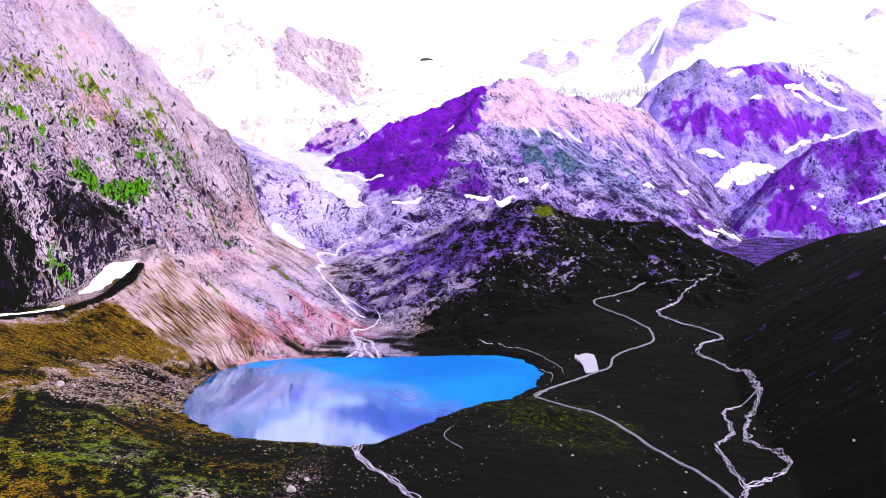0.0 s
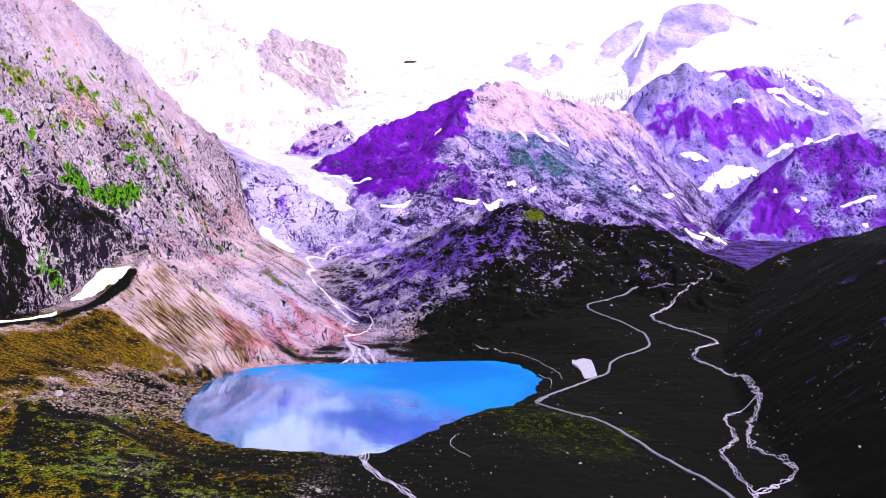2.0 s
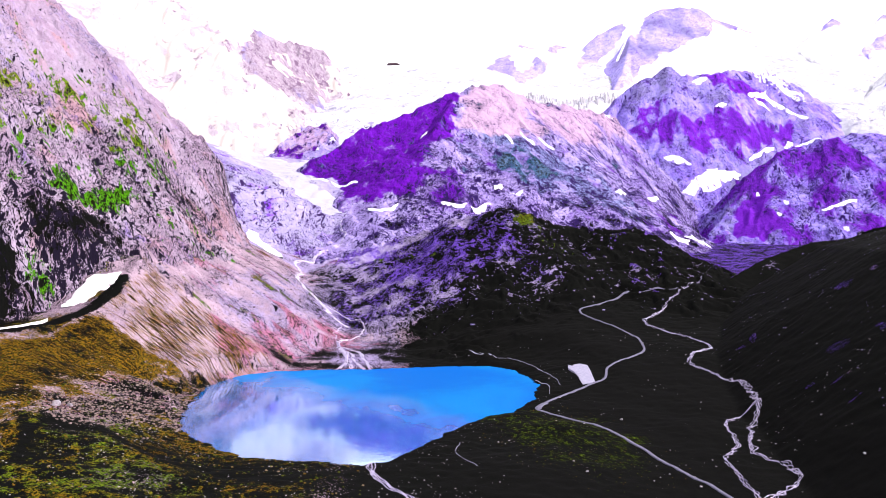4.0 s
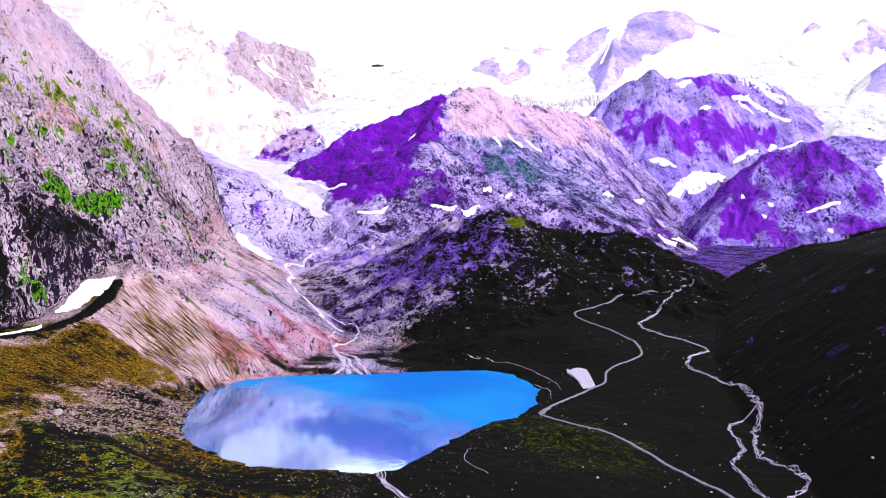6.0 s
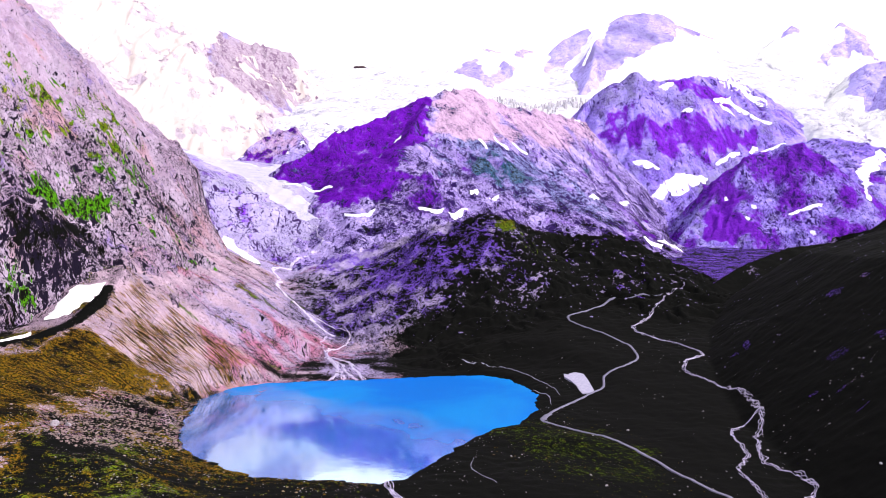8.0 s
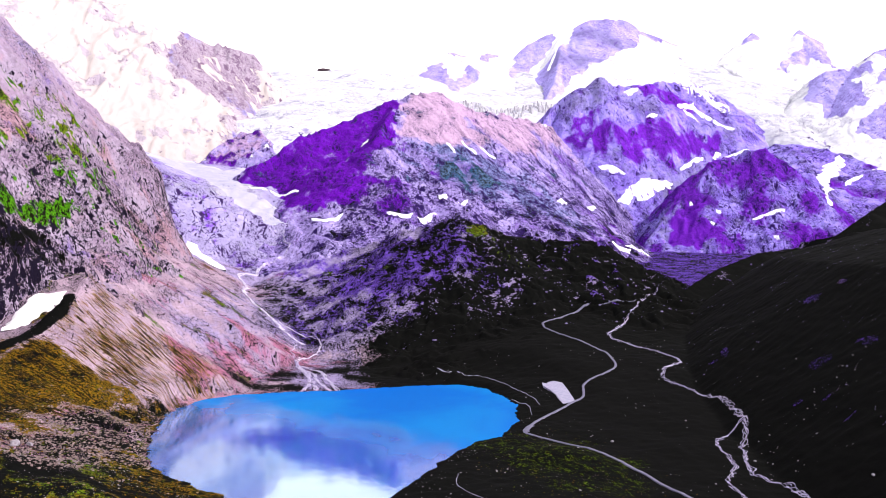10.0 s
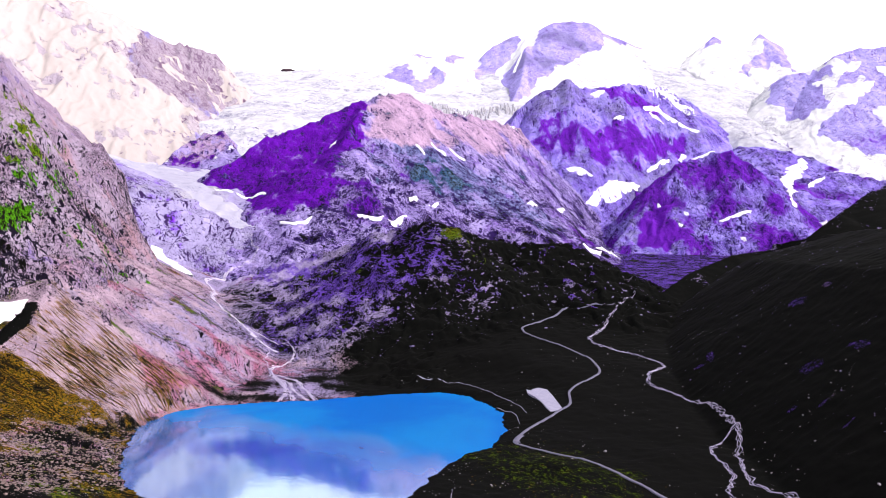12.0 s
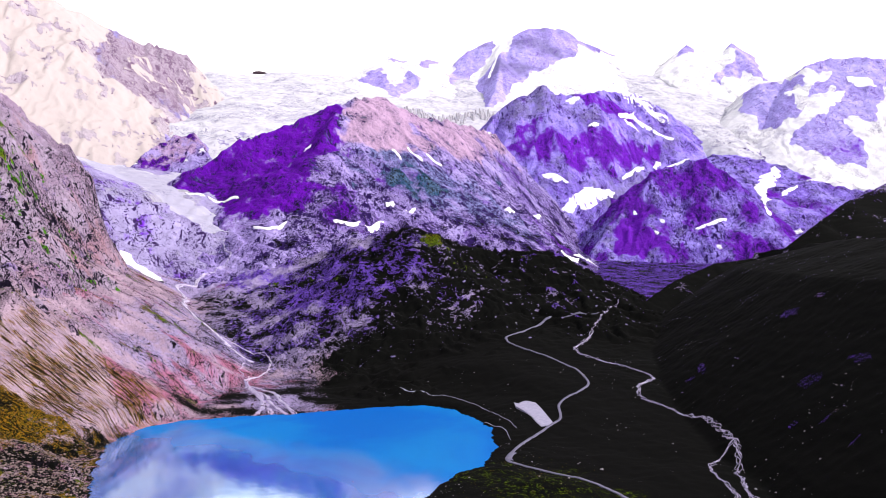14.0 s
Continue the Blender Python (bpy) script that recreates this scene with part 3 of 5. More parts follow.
def tussock_material():
    m, nt, out = blank("tussock_grass")
    own = node(nt, "ShaderNodeNewGeometry").outputs["Random Per Island"]
    col = mix_of(nt, step_of(nt, own, 0.15, 0.5), (0.010, 0.016, 0.003), (0.060, 0.072, 0.006))
    col = mix_of(nt, step_of(nt, own, 0.62, 0.8), col, (0.11, 0.062, 0.008))
    col = mix_of(nt, step_of(nt, own, 0.9, 0.95), col, (0.2, 0.15, 0.10))
    nt.links.new(col, out.inputs["Base Color"])
    out.inputs["Roughness"].default_value, out.inputs["Specular IOR Level"].default_value = 0.95, 0.04
    return m


M_TUSSOCK = tussock_material()


# ---- meshes ----
def zone(X, Y, cx, cy, rx, ry, turn=0.0):
    c, s = math.cos(radians(turn)), math.sin(radians(turn))
    u, v = ((X - cx) * c + (Y - cy) * s) / rx, (-(X - cx) * s + (Y - cy) * c) / ry
    return np.clip(1 - 0.5 * (u * u + v * v), 0, 1)


def band(X, Y, pts, half):
    d, _, _ = nearest(X, Y, [(x, y, 0) for x, y in pts])
    return np.clip(1 - 0.5 * (d / half) ** 2, 0, 1)


def mesh_from(name, co, quads, material, flat=False):
    me = bpy.data.meshes.new(name)
    me.vertices.add(len(co))
    me.vertices.foreach_set("co", np.asarray(co, np.float32).ravel())
    k = quads.shape[1]
    me.loops.add(quads.size)
    me.loops.foreach_set("vertex_index", quads.astype(np.int32).ravel())
    me.polygons.add(len(quads))
    me.polygons.foreach_set("loop_start", np.arange(0, quads.size, k, dtype=np.int32))
    me.polygons.foreach_set("loop_total", np.full(len(quads), k, np.int32))
    me.update(calc_edges=True)
    me.polygons.foreach_set("use_smooth", np.full(len(quads), not flat, bool))
    me.materials.append(material)
    return me


def sheet(name, xs, ys, height, material, cover, leave=None, sunk=12.0):
    """A piece of land over a grid; what lies well under the other land is left out."""
    X, Y = np.meshgrid(xs, ys)
    Z = height(X, Y)
    n, mth = X.shape[1], X.shape[0]
    gy, gx = np.gradient(Z, ys, xs)
    slope = np.hypot(gx, gy)
    idx = np.arange(X.size).reshape(X.shape)
    quads = np.stack([idx[:-1, :-1], idx[:-1, 1:], idx[1:, 1:], idx[1:, :-1]], -1).reshape(-1, 4)
    if leave is not None:
        # the rim goes down into the land beside it
        for cut in (np.s_[0, :], np.s_[-1, :], np.s_[:, 0], np.s_[:, -1]):
            Z[cut] = np.minimum(Z[cut], land(X[cut], Y[cut], leave=(leave,)) - 10)
        sx, sy = xs[::4], ys[::4]
        A, B = np.meshgrid(sx, sy)
        other = land(A, B, leave=(leave,)) - Z[::4, ::4]
        p = np.pad(other, 1, mode="edge")
        other = np.min([p[i:i + other.shape[0], j:j + other.shape[1]] for i in range(3) for j in range(3)], axis=0)
        over = np.repeat(np.repeat(other, 4, 0), 4, 1)[:mth, :n]
        keep = (over < sunk).ravel()
        quads = quads[keep[quads].any(1)]
    used = np.unique(quads)
    back = np.full(X.size, -1)
    back[used] = np.arange(len(used))
    co = np.stack([X.ravel(), Y.ravel(), Z.ravel()], -1)[used]
    me = mesh_from(name, co, back[quads], material)
    maps = cover(X, Y, Z, slope, gx, gy)
    for key in ("snow", "grass", "heath", "scree", "crag", "dry", "deep", "cool", "streak", "block"):
        a = me.attributes.new(key, "FLOAT", "POINT")
        v = maps.get(key, 0.0)
        v = np.broadcast_to(np.asarray(v, np.float32), X.shape).ravel()[used]
        a.data.foreach_set("value", np.ascontiguousarray(v, np.float32))
    return new(name, me)


def region(X, Y, ring, soft=14.0, ragged=0.0, size=60.0, seed=0):
    """1 within a ring of the plan, 0 outside, with a soft and ragged edge."""
    xs, ys = [p[0] for p in ring], [p[1] for p in ring]
    out = np.zeros(np.shape(X))
    pad = soft + 1.6 * ragged + 5
    m = (X > min(xs) - pad) & (X < max(xs) + pad) & (Y > min(ys) - pad) & (Y < max(ys) + pad)
    if m.any():
        d = ring_edge(X[m], Y[m], ring)
        if ragged:
            d = d + ragged * fbm(X[m], Y[m], size, 4, seed)
        out[m] = smooth(-soft, soft, d)
    return out


def axis(*parts):
    """Grid lines: (from, to, step) stretches joined end to end."""
    out = [np.arange(a, b, s) for a, b, s in parts]
    return np.concatenate(out + [[parts[-1][1]]])


def shade_patch(X, Y):
    """Shade below the boulder field, painted as a black patch of ground."""
    patch = np.maximum(zone(X, Y, -262, 568, 19, 38), 0.8 * band(X, Y, [(-262, 590), (-215, 540), (-160, 520), (-110, 505)], 10))
    return np.maximum(patch, 0.8 * band(X, Y, [(-275, 540), (-262, 500), (-250, 460)], 7)) - 0.25


# ---- the ground: one sheet out to the horizon ----
FAN = [(-232, 1719), (-157, 1755), (-34, 1615), (-66, 1547), (-161, 1536), (-218, 1640)]
HOLLOW = [(-520, 905), (-470, 955), (-430, 965), (-412, 940), (-430, 885), (-455, 830), (-520, 840)]
STONY = [(-310, 625), (-325, 734), (-299, 795), (-263, 840), (-236, 879), (-230, 771), (-222, 712), (-220, 666), (-240, 650), (-250, 601), (-262, 575), (-265, 545)]
OCHRE = [(-430, 765), (-397, 842), (-370, 890), (-335, 876), (-275, 857), (-305, 770), (-315, 690), (-300, 560), (-290, 500), (-330, 500), (-380, 600)]
STREAKS = [(-372, 890), (-360, 945), (-350, 1010), (-300, 1015), (-215, 985), (-205, 945), (-235, 880), (-265, 838), (-340, 855)]
ROSE = [(-250, 945), (-232, 1040), (-178, 1170), (-130, 1150), (-125, 1060), (-180, 965), (-228, 930)]
def ground_cover(X, Y, Z, slope, gx, gy):
    n, n2 = fbm(X, Y, 120, 4, 201), fbm(X, Y, 45, 4, 203)
    d, (mz, ms), side = nearest(X, Y, MORAINE)
    shore = lake_edge(X, Y)
    outer = (side < 0) & (X < -40)
    near_left = smooth(-40, -110, X) * smooth(900, 830, Y + 0.3 * (X + 300))
    # heath over the valley floor, the knoll and the shaded side, coloured black as shadow
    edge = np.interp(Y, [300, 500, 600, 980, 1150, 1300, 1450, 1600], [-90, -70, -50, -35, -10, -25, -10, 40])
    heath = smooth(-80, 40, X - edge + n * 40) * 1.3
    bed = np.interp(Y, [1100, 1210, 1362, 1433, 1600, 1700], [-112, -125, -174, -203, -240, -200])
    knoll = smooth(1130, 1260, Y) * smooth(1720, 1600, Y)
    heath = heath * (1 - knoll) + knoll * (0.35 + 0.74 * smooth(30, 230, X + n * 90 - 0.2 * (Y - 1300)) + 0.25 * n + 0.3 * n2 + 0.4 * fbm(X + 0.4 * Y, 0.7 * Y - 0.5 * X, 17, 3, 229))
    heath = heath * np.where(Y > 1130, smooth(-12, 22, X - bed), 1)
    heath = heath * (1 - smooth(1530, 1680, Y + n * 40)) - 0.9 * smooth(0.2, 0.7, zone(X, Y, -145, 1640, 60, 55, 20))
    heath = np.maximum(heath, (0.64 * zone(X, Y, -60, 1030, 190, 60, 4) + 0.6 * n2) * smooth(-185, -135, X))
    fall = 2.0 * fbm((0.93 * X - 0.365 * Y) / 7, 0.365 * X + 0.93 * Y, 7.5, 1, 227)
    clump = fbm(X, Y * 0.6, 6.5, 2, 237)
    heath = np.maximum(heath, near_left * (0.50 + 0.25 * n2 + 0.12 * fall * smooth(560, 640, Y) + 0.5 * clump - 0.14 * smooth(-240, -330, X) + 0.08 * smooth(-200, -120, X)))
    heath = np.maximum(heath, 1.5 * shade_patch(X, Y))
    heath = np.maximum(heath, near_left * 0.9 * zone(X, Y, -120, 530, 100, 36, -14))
    outcrop = 0 * X
    for ox, oy, rx, ry, turn in ((430, 851, 10, 16, 0), (345, 880, 6, 22, -20), (350, 715, 12, 14, 0), (380, 690, 8, 20, 0), (457, 837, 6, 10, 0), (331, 877, 5, 9, 30), (318, 652, 10, 5, 0), (305, 607, 12, 3, 0), (305, 677, 8, 5, 0)):
        outcrop = np.maximum(outcrop, zone(X, Y, ox, oy, rx, ry, turn))
    heath = heath - 0.7 * smooth(0.2, 0.9, outcrop)
    grass = near_left * (0.85 + 0.35 * n)
    stony = region(X, Y, STONY, 16, 26, 40, 204) * (0.85 + 0.7 * n2)
    grass = grass - 0.75 * smooth(0.35, 0.75, stony)
    along, across = 0.93 * X - 0.365 * Y, 0.365 * X + 0.93 * Y
    streak = 2.2 * fbm(along / 16, across, 5.8, 1, 207)
    fan = region(X, Y, STREAKS, 26, 30, 60, 206) * outer
    fan_low = region(X, Y, [(-300, 930), (-215, 990), (-215, 940), (-250, 870), (-320, 850)], 30, 20, 60, 208) * outer
    heath = np.maximum(heath, 0.75 * zone(X, Y, -165, 992, 62, 15, -4) * outer)
    grass = np.maximum(grass, (0.5 * zone(X, Y, -285, 990, 24, 60, 25) + 0.25 * streak) * outer * smooth(0.2, 0.5, zone(X, Y, -285, 990, 24, 60, 25)))
    lit_turf = 0.95 * zone(X, Y, 88, 640, 60, 95, 18) - 0.18 + 0.45 * n2
    grass = np.maximum(grass, lit_turf + 0.35 * (lit_turf > 0.05))
    summit = np.maximum(1.35 * zone(X, Y, 181, 1458, 22, 26) - 0.3 + 0.3 * n2, 0.75 * zone(X, Y, 222, 1385, 36, 80, 20) - 0.25 + 0.6 * clump)
    grass = np.maximum(grass, summit)
    heath = heath - 0.7 * smooth(0.05, 0.6, lit_turf) - 0.9 * smooth(0.4, 0.8, summit)
    heath = heath - 0.45 * zone(X, Y, -90, 1010, 22, 60, 10) * (Y > 970)
    scree = outer * smooth(860, 980, Y) * (0.05 + 0.72 * region(X, Y, ROSE, 50, 40, 70, 214) + 0.3 * n + 0.6 * n2)
    scree = np.maximum(scree, 0.55 * smooth(0.3, 0.8, stony))
    scree = scree + outer * 0.25 * fbm(along / 12, across, 9, 2, 209)
    scree = np.maximum(scree, 0.5 * smooth(-12, -3, shore))
    heath = np.maximum(heath, smooth(0.2, 0.6, stony) * (0.60 + 0.4 * n2 + 0.5 * clump))
    crag = 0.55 + 0.6 * n2
    crag = np.where(outer & (Y > 880), 0.34 + 0.6 * n2 + 0.4 * smooth(60, 5, Z), crag)
    crag = np.where((Y > 1180) & (X > -190), 0.85 + 0.6 * n2, crag)
    crag = np.maximum(crag, 1.1 * smooth(0.3, 0.7, stony))
    crag = np.where((Y > 1650) & (X > 250), 0.9 + 0.6 * n2, np.where(Y > 1700, 0.0 + 0.5 * n2, crag))
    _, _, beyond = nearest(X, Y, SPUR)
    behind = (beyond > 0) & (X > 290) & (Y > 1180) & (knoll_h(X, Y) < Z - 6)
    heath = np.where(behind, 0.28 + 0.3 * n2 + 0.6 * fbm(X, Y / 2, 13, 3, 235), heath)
    # shade of the moraine's inner wall, painted as a dark line along its rim
    rim = band(X, Y, [(-470, 740), (-436, 802), (-418, 832), (-401, 872), (-376, 912), (-362, 940), (-360, 962)], 8)
    heath = np.maximum(heath, rim * 1.25)
    straw = region(X, Y, OCHRE, 26, 26, 60, 212)
    streaky = np.maximum(np.maximum(fan * (0.74 + 0.35 * n2), 0.6 * fan_low), (0.95 + 0.4 * n2) * straw)
    calm = (1 - 0.85 * smooth(0.1, 0.5, np.maximum(fan, straw)) * (1 - smooth(0.2, 0.6, rim)))
    grass, heath = grass * calm, heath * calm
    grass = np.maximum(grass, straw * (1.15 + 0.35 * n2) * (1 - smooth(0.3, 0.7, stony)))
    # a smooth fan of fine scree between the slabs and the knoll
    smooth_fan = region(X, Y, FAN, 14, 14, 40, 223)
    crag, heath = crag - 0.9 * smooth_fan, heath - 0.8 * smooth_fan
    hollow = region(X, Y, HOLLOW, 12, 12, 30, 222)
    heath = np.maximum(heath, straw * (0.2 + 0.6 * n2 + 0.3 * clump) * (1 - smooth(0.3, 0.7, stony)))
    heath = np.maximum(heath, hollow * (0.62 + 0.4 * n2))
    dry = 0.45 + 0.55 * straw + 0.6 * n + 0.35 * zone(X, Y, -300, 895, 95, 110) + 0.35 * zone(X, Y, -400, 780, 120, 90) - 0.35 * (X > 0) + 0.15 * near_left + 0.35 * zone(X, Y, 181, 1458, 30, 30)
    deep = 0.75 * zone(X, Y, 40, 1430, 90, 90) + 0.52 * smooth(1150, 1260, Y) * smooth(-210, -120, X) + 0.5 * n2
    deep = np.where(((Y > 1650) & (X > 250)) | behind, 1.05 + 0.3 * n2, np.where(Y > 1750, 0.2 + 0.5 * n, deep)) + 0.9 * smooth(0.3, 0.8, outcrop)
    foot = outer * smooth(30, 8, Z) * smooth(1010, 960, Y) * smooth(-215, -235, X)
    heath = np.maximum(heath, foot * (0.36 + 0.3 * n2 + 0.4 * clump))
    grass = np.maximum(grass, foot * (0.42 + 0.4 * n2))
    cool = np.maximum(smooth(1120, 1230, Y) * smooth(-230, -150, X) * (1.15 + 0.3 * n2), outer * (0.62 * smooth(-370, -230, X - 0.12 * (Y - 1000)) * smooth(940, 1060, Y) + 0.4 * n2))
    cool = np.maximum(cool, 1.3 * np.maximum(zone(X, Y, -150, 1640, 80, 90), zone(X, Y, -85, 1030, 45, 90, 10)) + 1.2 * smooth(1500, 1640, Y))
    return dict(block=smooth(1120, 1240, Y) * smooth(-230, -170, X), streak=streaky, cool=cool, heath=heath, grass=grass, scree=scree, crag=crag, dry=dry, deep=np.where((Y > 1150) | (X > 296), deep, 0))


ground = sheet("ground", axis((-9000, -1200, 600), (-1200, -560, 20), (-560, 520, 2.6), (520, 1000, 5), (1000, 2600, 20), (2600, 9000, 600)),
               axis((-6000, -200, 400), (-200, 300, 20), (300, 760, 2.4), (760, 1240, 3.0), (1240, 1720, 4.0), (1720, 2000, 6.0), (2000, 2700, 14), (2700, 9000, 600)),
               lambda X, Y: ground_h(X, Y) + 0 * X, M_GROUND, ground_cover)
tagged(ground, "dark heath with painted-in shade, turf and violet scree of the valley floor", "ground", kind="structure")


# ---- mountains ----
def mountain(name, key, step, material, cover, label, category="mountain"):
    f, x0, x1, y0, y1 = RELIEF[key]
    ob = sheet(name, np.arange(x0, x1, step), np.arange(y0, y1, step), f, material, cover, leave=key)
    return tagged(ob, label, category)


LEFT_TURF = [(-462, 1008), (-448, 1043), (-429, 1066), (-417, 1115), (-389, 1124), (-396, 1090), (-403, 1075), (-424, 1045), (-440, 1010)]
LEFT_DARK = [(-510, 925), (-497, 945), (-480, 978), (-457, 1003), (-435, 1013), (-402, 1077), (-379, 1040), (-395, 994), (-422, 976), (-454, 957), (-478, 940)]
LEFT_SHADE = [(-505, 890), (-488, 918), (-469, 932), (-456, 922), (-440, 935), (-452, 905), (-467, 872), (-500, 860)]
LEFT_ROSE = [(-518, 1126), (-513, 1166), (-478, 1197), (-452, 1148), (-470, 1125), (-494, 1105)]
HOLLOW_TURF = [(-468, 950), (-448, 962), (-431, 958), (-428, 940), (-456, 930)]


def wall_cover(X, Y, Z, slope, gx, gy):
    n, n2, n3 = fbm(X, Y, 130, 4, 211), fbm(X, Y, 40, 4, 213), fbm(X, Y, 13, 3, 215)
    turf = region(X, Y, LEFT_TURF, 6, 6, 26, 244)
    grass = 0.80 * turf + 0.45 * n3 * (turf > 0.05)
    grass = np.maximum(grass, 0.5 * region(X, Y, HOLLOW_TURF, 8, 8, 20, 245) + 0.2 * n3)
    for line, half, seed in (([(-560, 1030), (-540, 1086), (-530, 1111), (-496, 1196)], 22, 215), ([(-520, 990), (-500, 1050), (-485, 1113), (-450, 1180)], 20, 216),
                             ([(-440, 1150), (-425, 1220), (-405, 1300)], 24, 217), ([(-470, 1230), (-455, 1330), (-440, 1420)], 18, 218)):
        grass = np.maximum(grass, 0.62 * band(X, Y, line, half) - 0.36 + 0.4 * n2 + 0.6 * fbm(X, Y, 13, 3, seed))
    ledge = smooth(190, 250, Z) * smooth(470, 390, Z) * smooth(1480, 1250, Y)
    grass = np.maximum(grass, ledge * (0.08 + 0.45 * n2 + 0.75 * n3))
    grass = np.maximum(grass, smooth(300, 200, Z) * smooth(1060, 1130, Y) * smooth(1420, 1250, Y) * (0.1 + 0.7 * fbm(X, Y, 13, 3, 218)))
    # the rock gives way to loose scree towards its foot
    foot = smooth(46, 4, Z - scree_h(X, Y) + 26 * n2) * smooth(1020, 1090, Y)
    crag = 0.55 + 0.25 * smooth(330, 190, Z) + 0.45 * n - 0.45 * smooth(290, 400, Z) - 0.2 * smooth(420, 560, Z) + 0.3 * smooth(1090, 960, Y + 0.3 * (Z - 150)) - 0.15 * foot
    # shadows low on the left of the wall are painted in as dark patches
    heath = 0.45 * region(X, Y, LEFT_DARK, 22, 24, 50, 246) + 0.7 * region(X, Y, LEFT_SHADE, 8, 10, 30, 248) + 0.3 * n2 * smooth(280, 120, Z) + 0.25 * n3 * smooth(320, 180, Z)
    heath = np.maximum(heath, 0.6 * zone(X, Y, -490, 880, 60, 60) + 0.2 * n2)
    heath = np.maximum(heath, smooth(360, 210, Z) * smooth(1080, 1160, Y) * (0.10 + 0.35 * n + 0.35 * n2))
    heath = heath * (1 - 0.8 * foot) - 0.8 * turf
    scree = 0.12 + 0.6 * n2 + 0.25 * smooth(300, 180, Z) * smooth(1080, 1250, Y) + 0.75 * region(X, Y, LEFT_ROSE, 18, 16, 40, 247) + 0.12 * foot
    return dict(grass=grass, crag=crag, heath=heath, scree=scree, dry=-0.15 + 0.75 * smooth(230, 310, Z) * (1 - turf) + 0.3 * n * (1 - turf), deep=0.08 + 0.5 * fbm(X, Y, 45, 4, 219), cool=0.25 * n + 0.2 * n2 + 0.2 * smooth(300, 420, Z))


CLIFF = [(-650, 3130), (-635, 3320), (-603, 3500), (-561, 3560), (-465, 3600), (-350, 3620), (-316, 3463), (-347, 3213), (-382, 3111), (-439, 3118), (-495, 3038), (-563, 3065), (-595, 3060)]
CLIFF_DARK = [(-650, 3140), (-625, 3323), (-600, 3520), (-575, 3264), (-577, 3063), (-617, 3120)]
CLIFF_FOOT = [(-440, 3131), (-372, 3236), (-340, 3200), (-370, 3095)]


def pale_cover(X, Y, Z, slope, gx, gy):
    n, n2 = fbm(X, Y, 160, 4, 221), fbm(X, Y, 60, 4, 223)
    cliff = region(X, Y, CLIFF, 30, 40, 90, 224)
    dark = np.maximum(region(X, Y, CLIFF_DARK, 20, 30, 60, 225), region(X, Y, CLIFF_FOOT, 16, 24, 50, 226))
    return dict(snow=0.66 - 0.36 * cliff - 0.5 * dark + 0.34 * n + 0.25 * n2, scree=0.75 * cliff + 0.3 * n, crag=0.12 + 0.55 * n2 + 0.45 * cliff, cool=1.2 * dark + 0.3 * n2 - 0.1)


DOME_DARK = [(-330, 2130), (-257, 2270), (-150, 2370), (27, 2470), (110, 2520), (155, 2450), (142, 2369), (110, 2335), (114, 2255), (65, 2182), (32, 2094), (34, 1985), (-28, 1900), (-109, 1886), (-159, 1929), (-226, 2050), (-290, 2110)]
DOME_PINK = [(150, 2430), (190, 2560), (280, 2590), (320, 2540), (338, 2473), (329, 2359), (308, 2289), (228, 2231), (145, 2225), (117, 2281)]
DOME_PALE = [(311, 2550), (450, 2700), (700, 2860), (810, 2920), (760, 2760), (660, 2690), (527, 2480), (399, 2306), (315, 2287), (335, 2400)]
DOME_TEAL = [(186, 2152), (248, 2190), (322, 2180), (365, 2120), (298, 2057), (228, 2062)]


def dome_cover(X, Y, Z, slope, gx, gy):
    n, n2 = fbm(X, Y, 150, 4, 231), fbm(X, Y, 50, 4, 233)
    top, pale = region(X, Y, DOME_PINK, 26, 34, 70, 234), region(X, Y, DOME_PALE, 34, 60, 90, 235)
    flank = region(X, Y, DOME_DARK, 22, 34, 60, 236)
    teal = region(X, Y, DOME_TEAL, 30, 40, 50, 238)
    foot = smooth(-40, -150, X + n2 * 40) * smooth(2030, 1940, Y)
    return dict(cool=0.85 * zone(X, Y, 370, 2130, 230, 130, -15) + 0.5 * n2, scree=np.clip(top + 0.85 * pale, 0, 1) + 0.25 * foot,
                crag=0.62 + 0.6 * n2 - 0.55 * top - 0.3 * pale - 0.35 * flank + 0.3 * smooth(440, 260, Z) - 0.5 * foot,
                snow=0.06 + 0.24 * n2 + 0.42 * smooth(545, 600, Z + 30 * n2) * smooth(430, 620, X), heath=(0.28 * smooth(330, 190, Z) + 0.3 * n2) * (1 - foot),
                grass=0.72 * teal - 0.1 + 0.6 * n2, dry=0.4 + 0.6 * n2,
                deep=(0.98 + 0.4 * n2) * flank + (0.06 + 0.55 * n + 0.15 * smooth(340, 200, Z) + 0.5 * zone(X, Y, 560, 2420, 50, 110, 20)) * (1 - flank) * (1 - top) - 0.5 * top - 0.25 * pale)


ICE_FLOW = [(-660, 2640), (-608, 2770), (-550, 2830), (-554, 2727), (-490, 2673), (-430, 2520), (-361, 2420), (-318, 2681), (-280, 2790), (-230, 2930), (-150, 2830), (-250, 2600), (-268, 2300), (-279, 2170), (-257, 2042),
            (-185, 1966), (-140, 1892), (-150, 1850), (-216, 1868), (-281, 1950), (-390, 2150), (-482, 2248), (-600, 2480)]


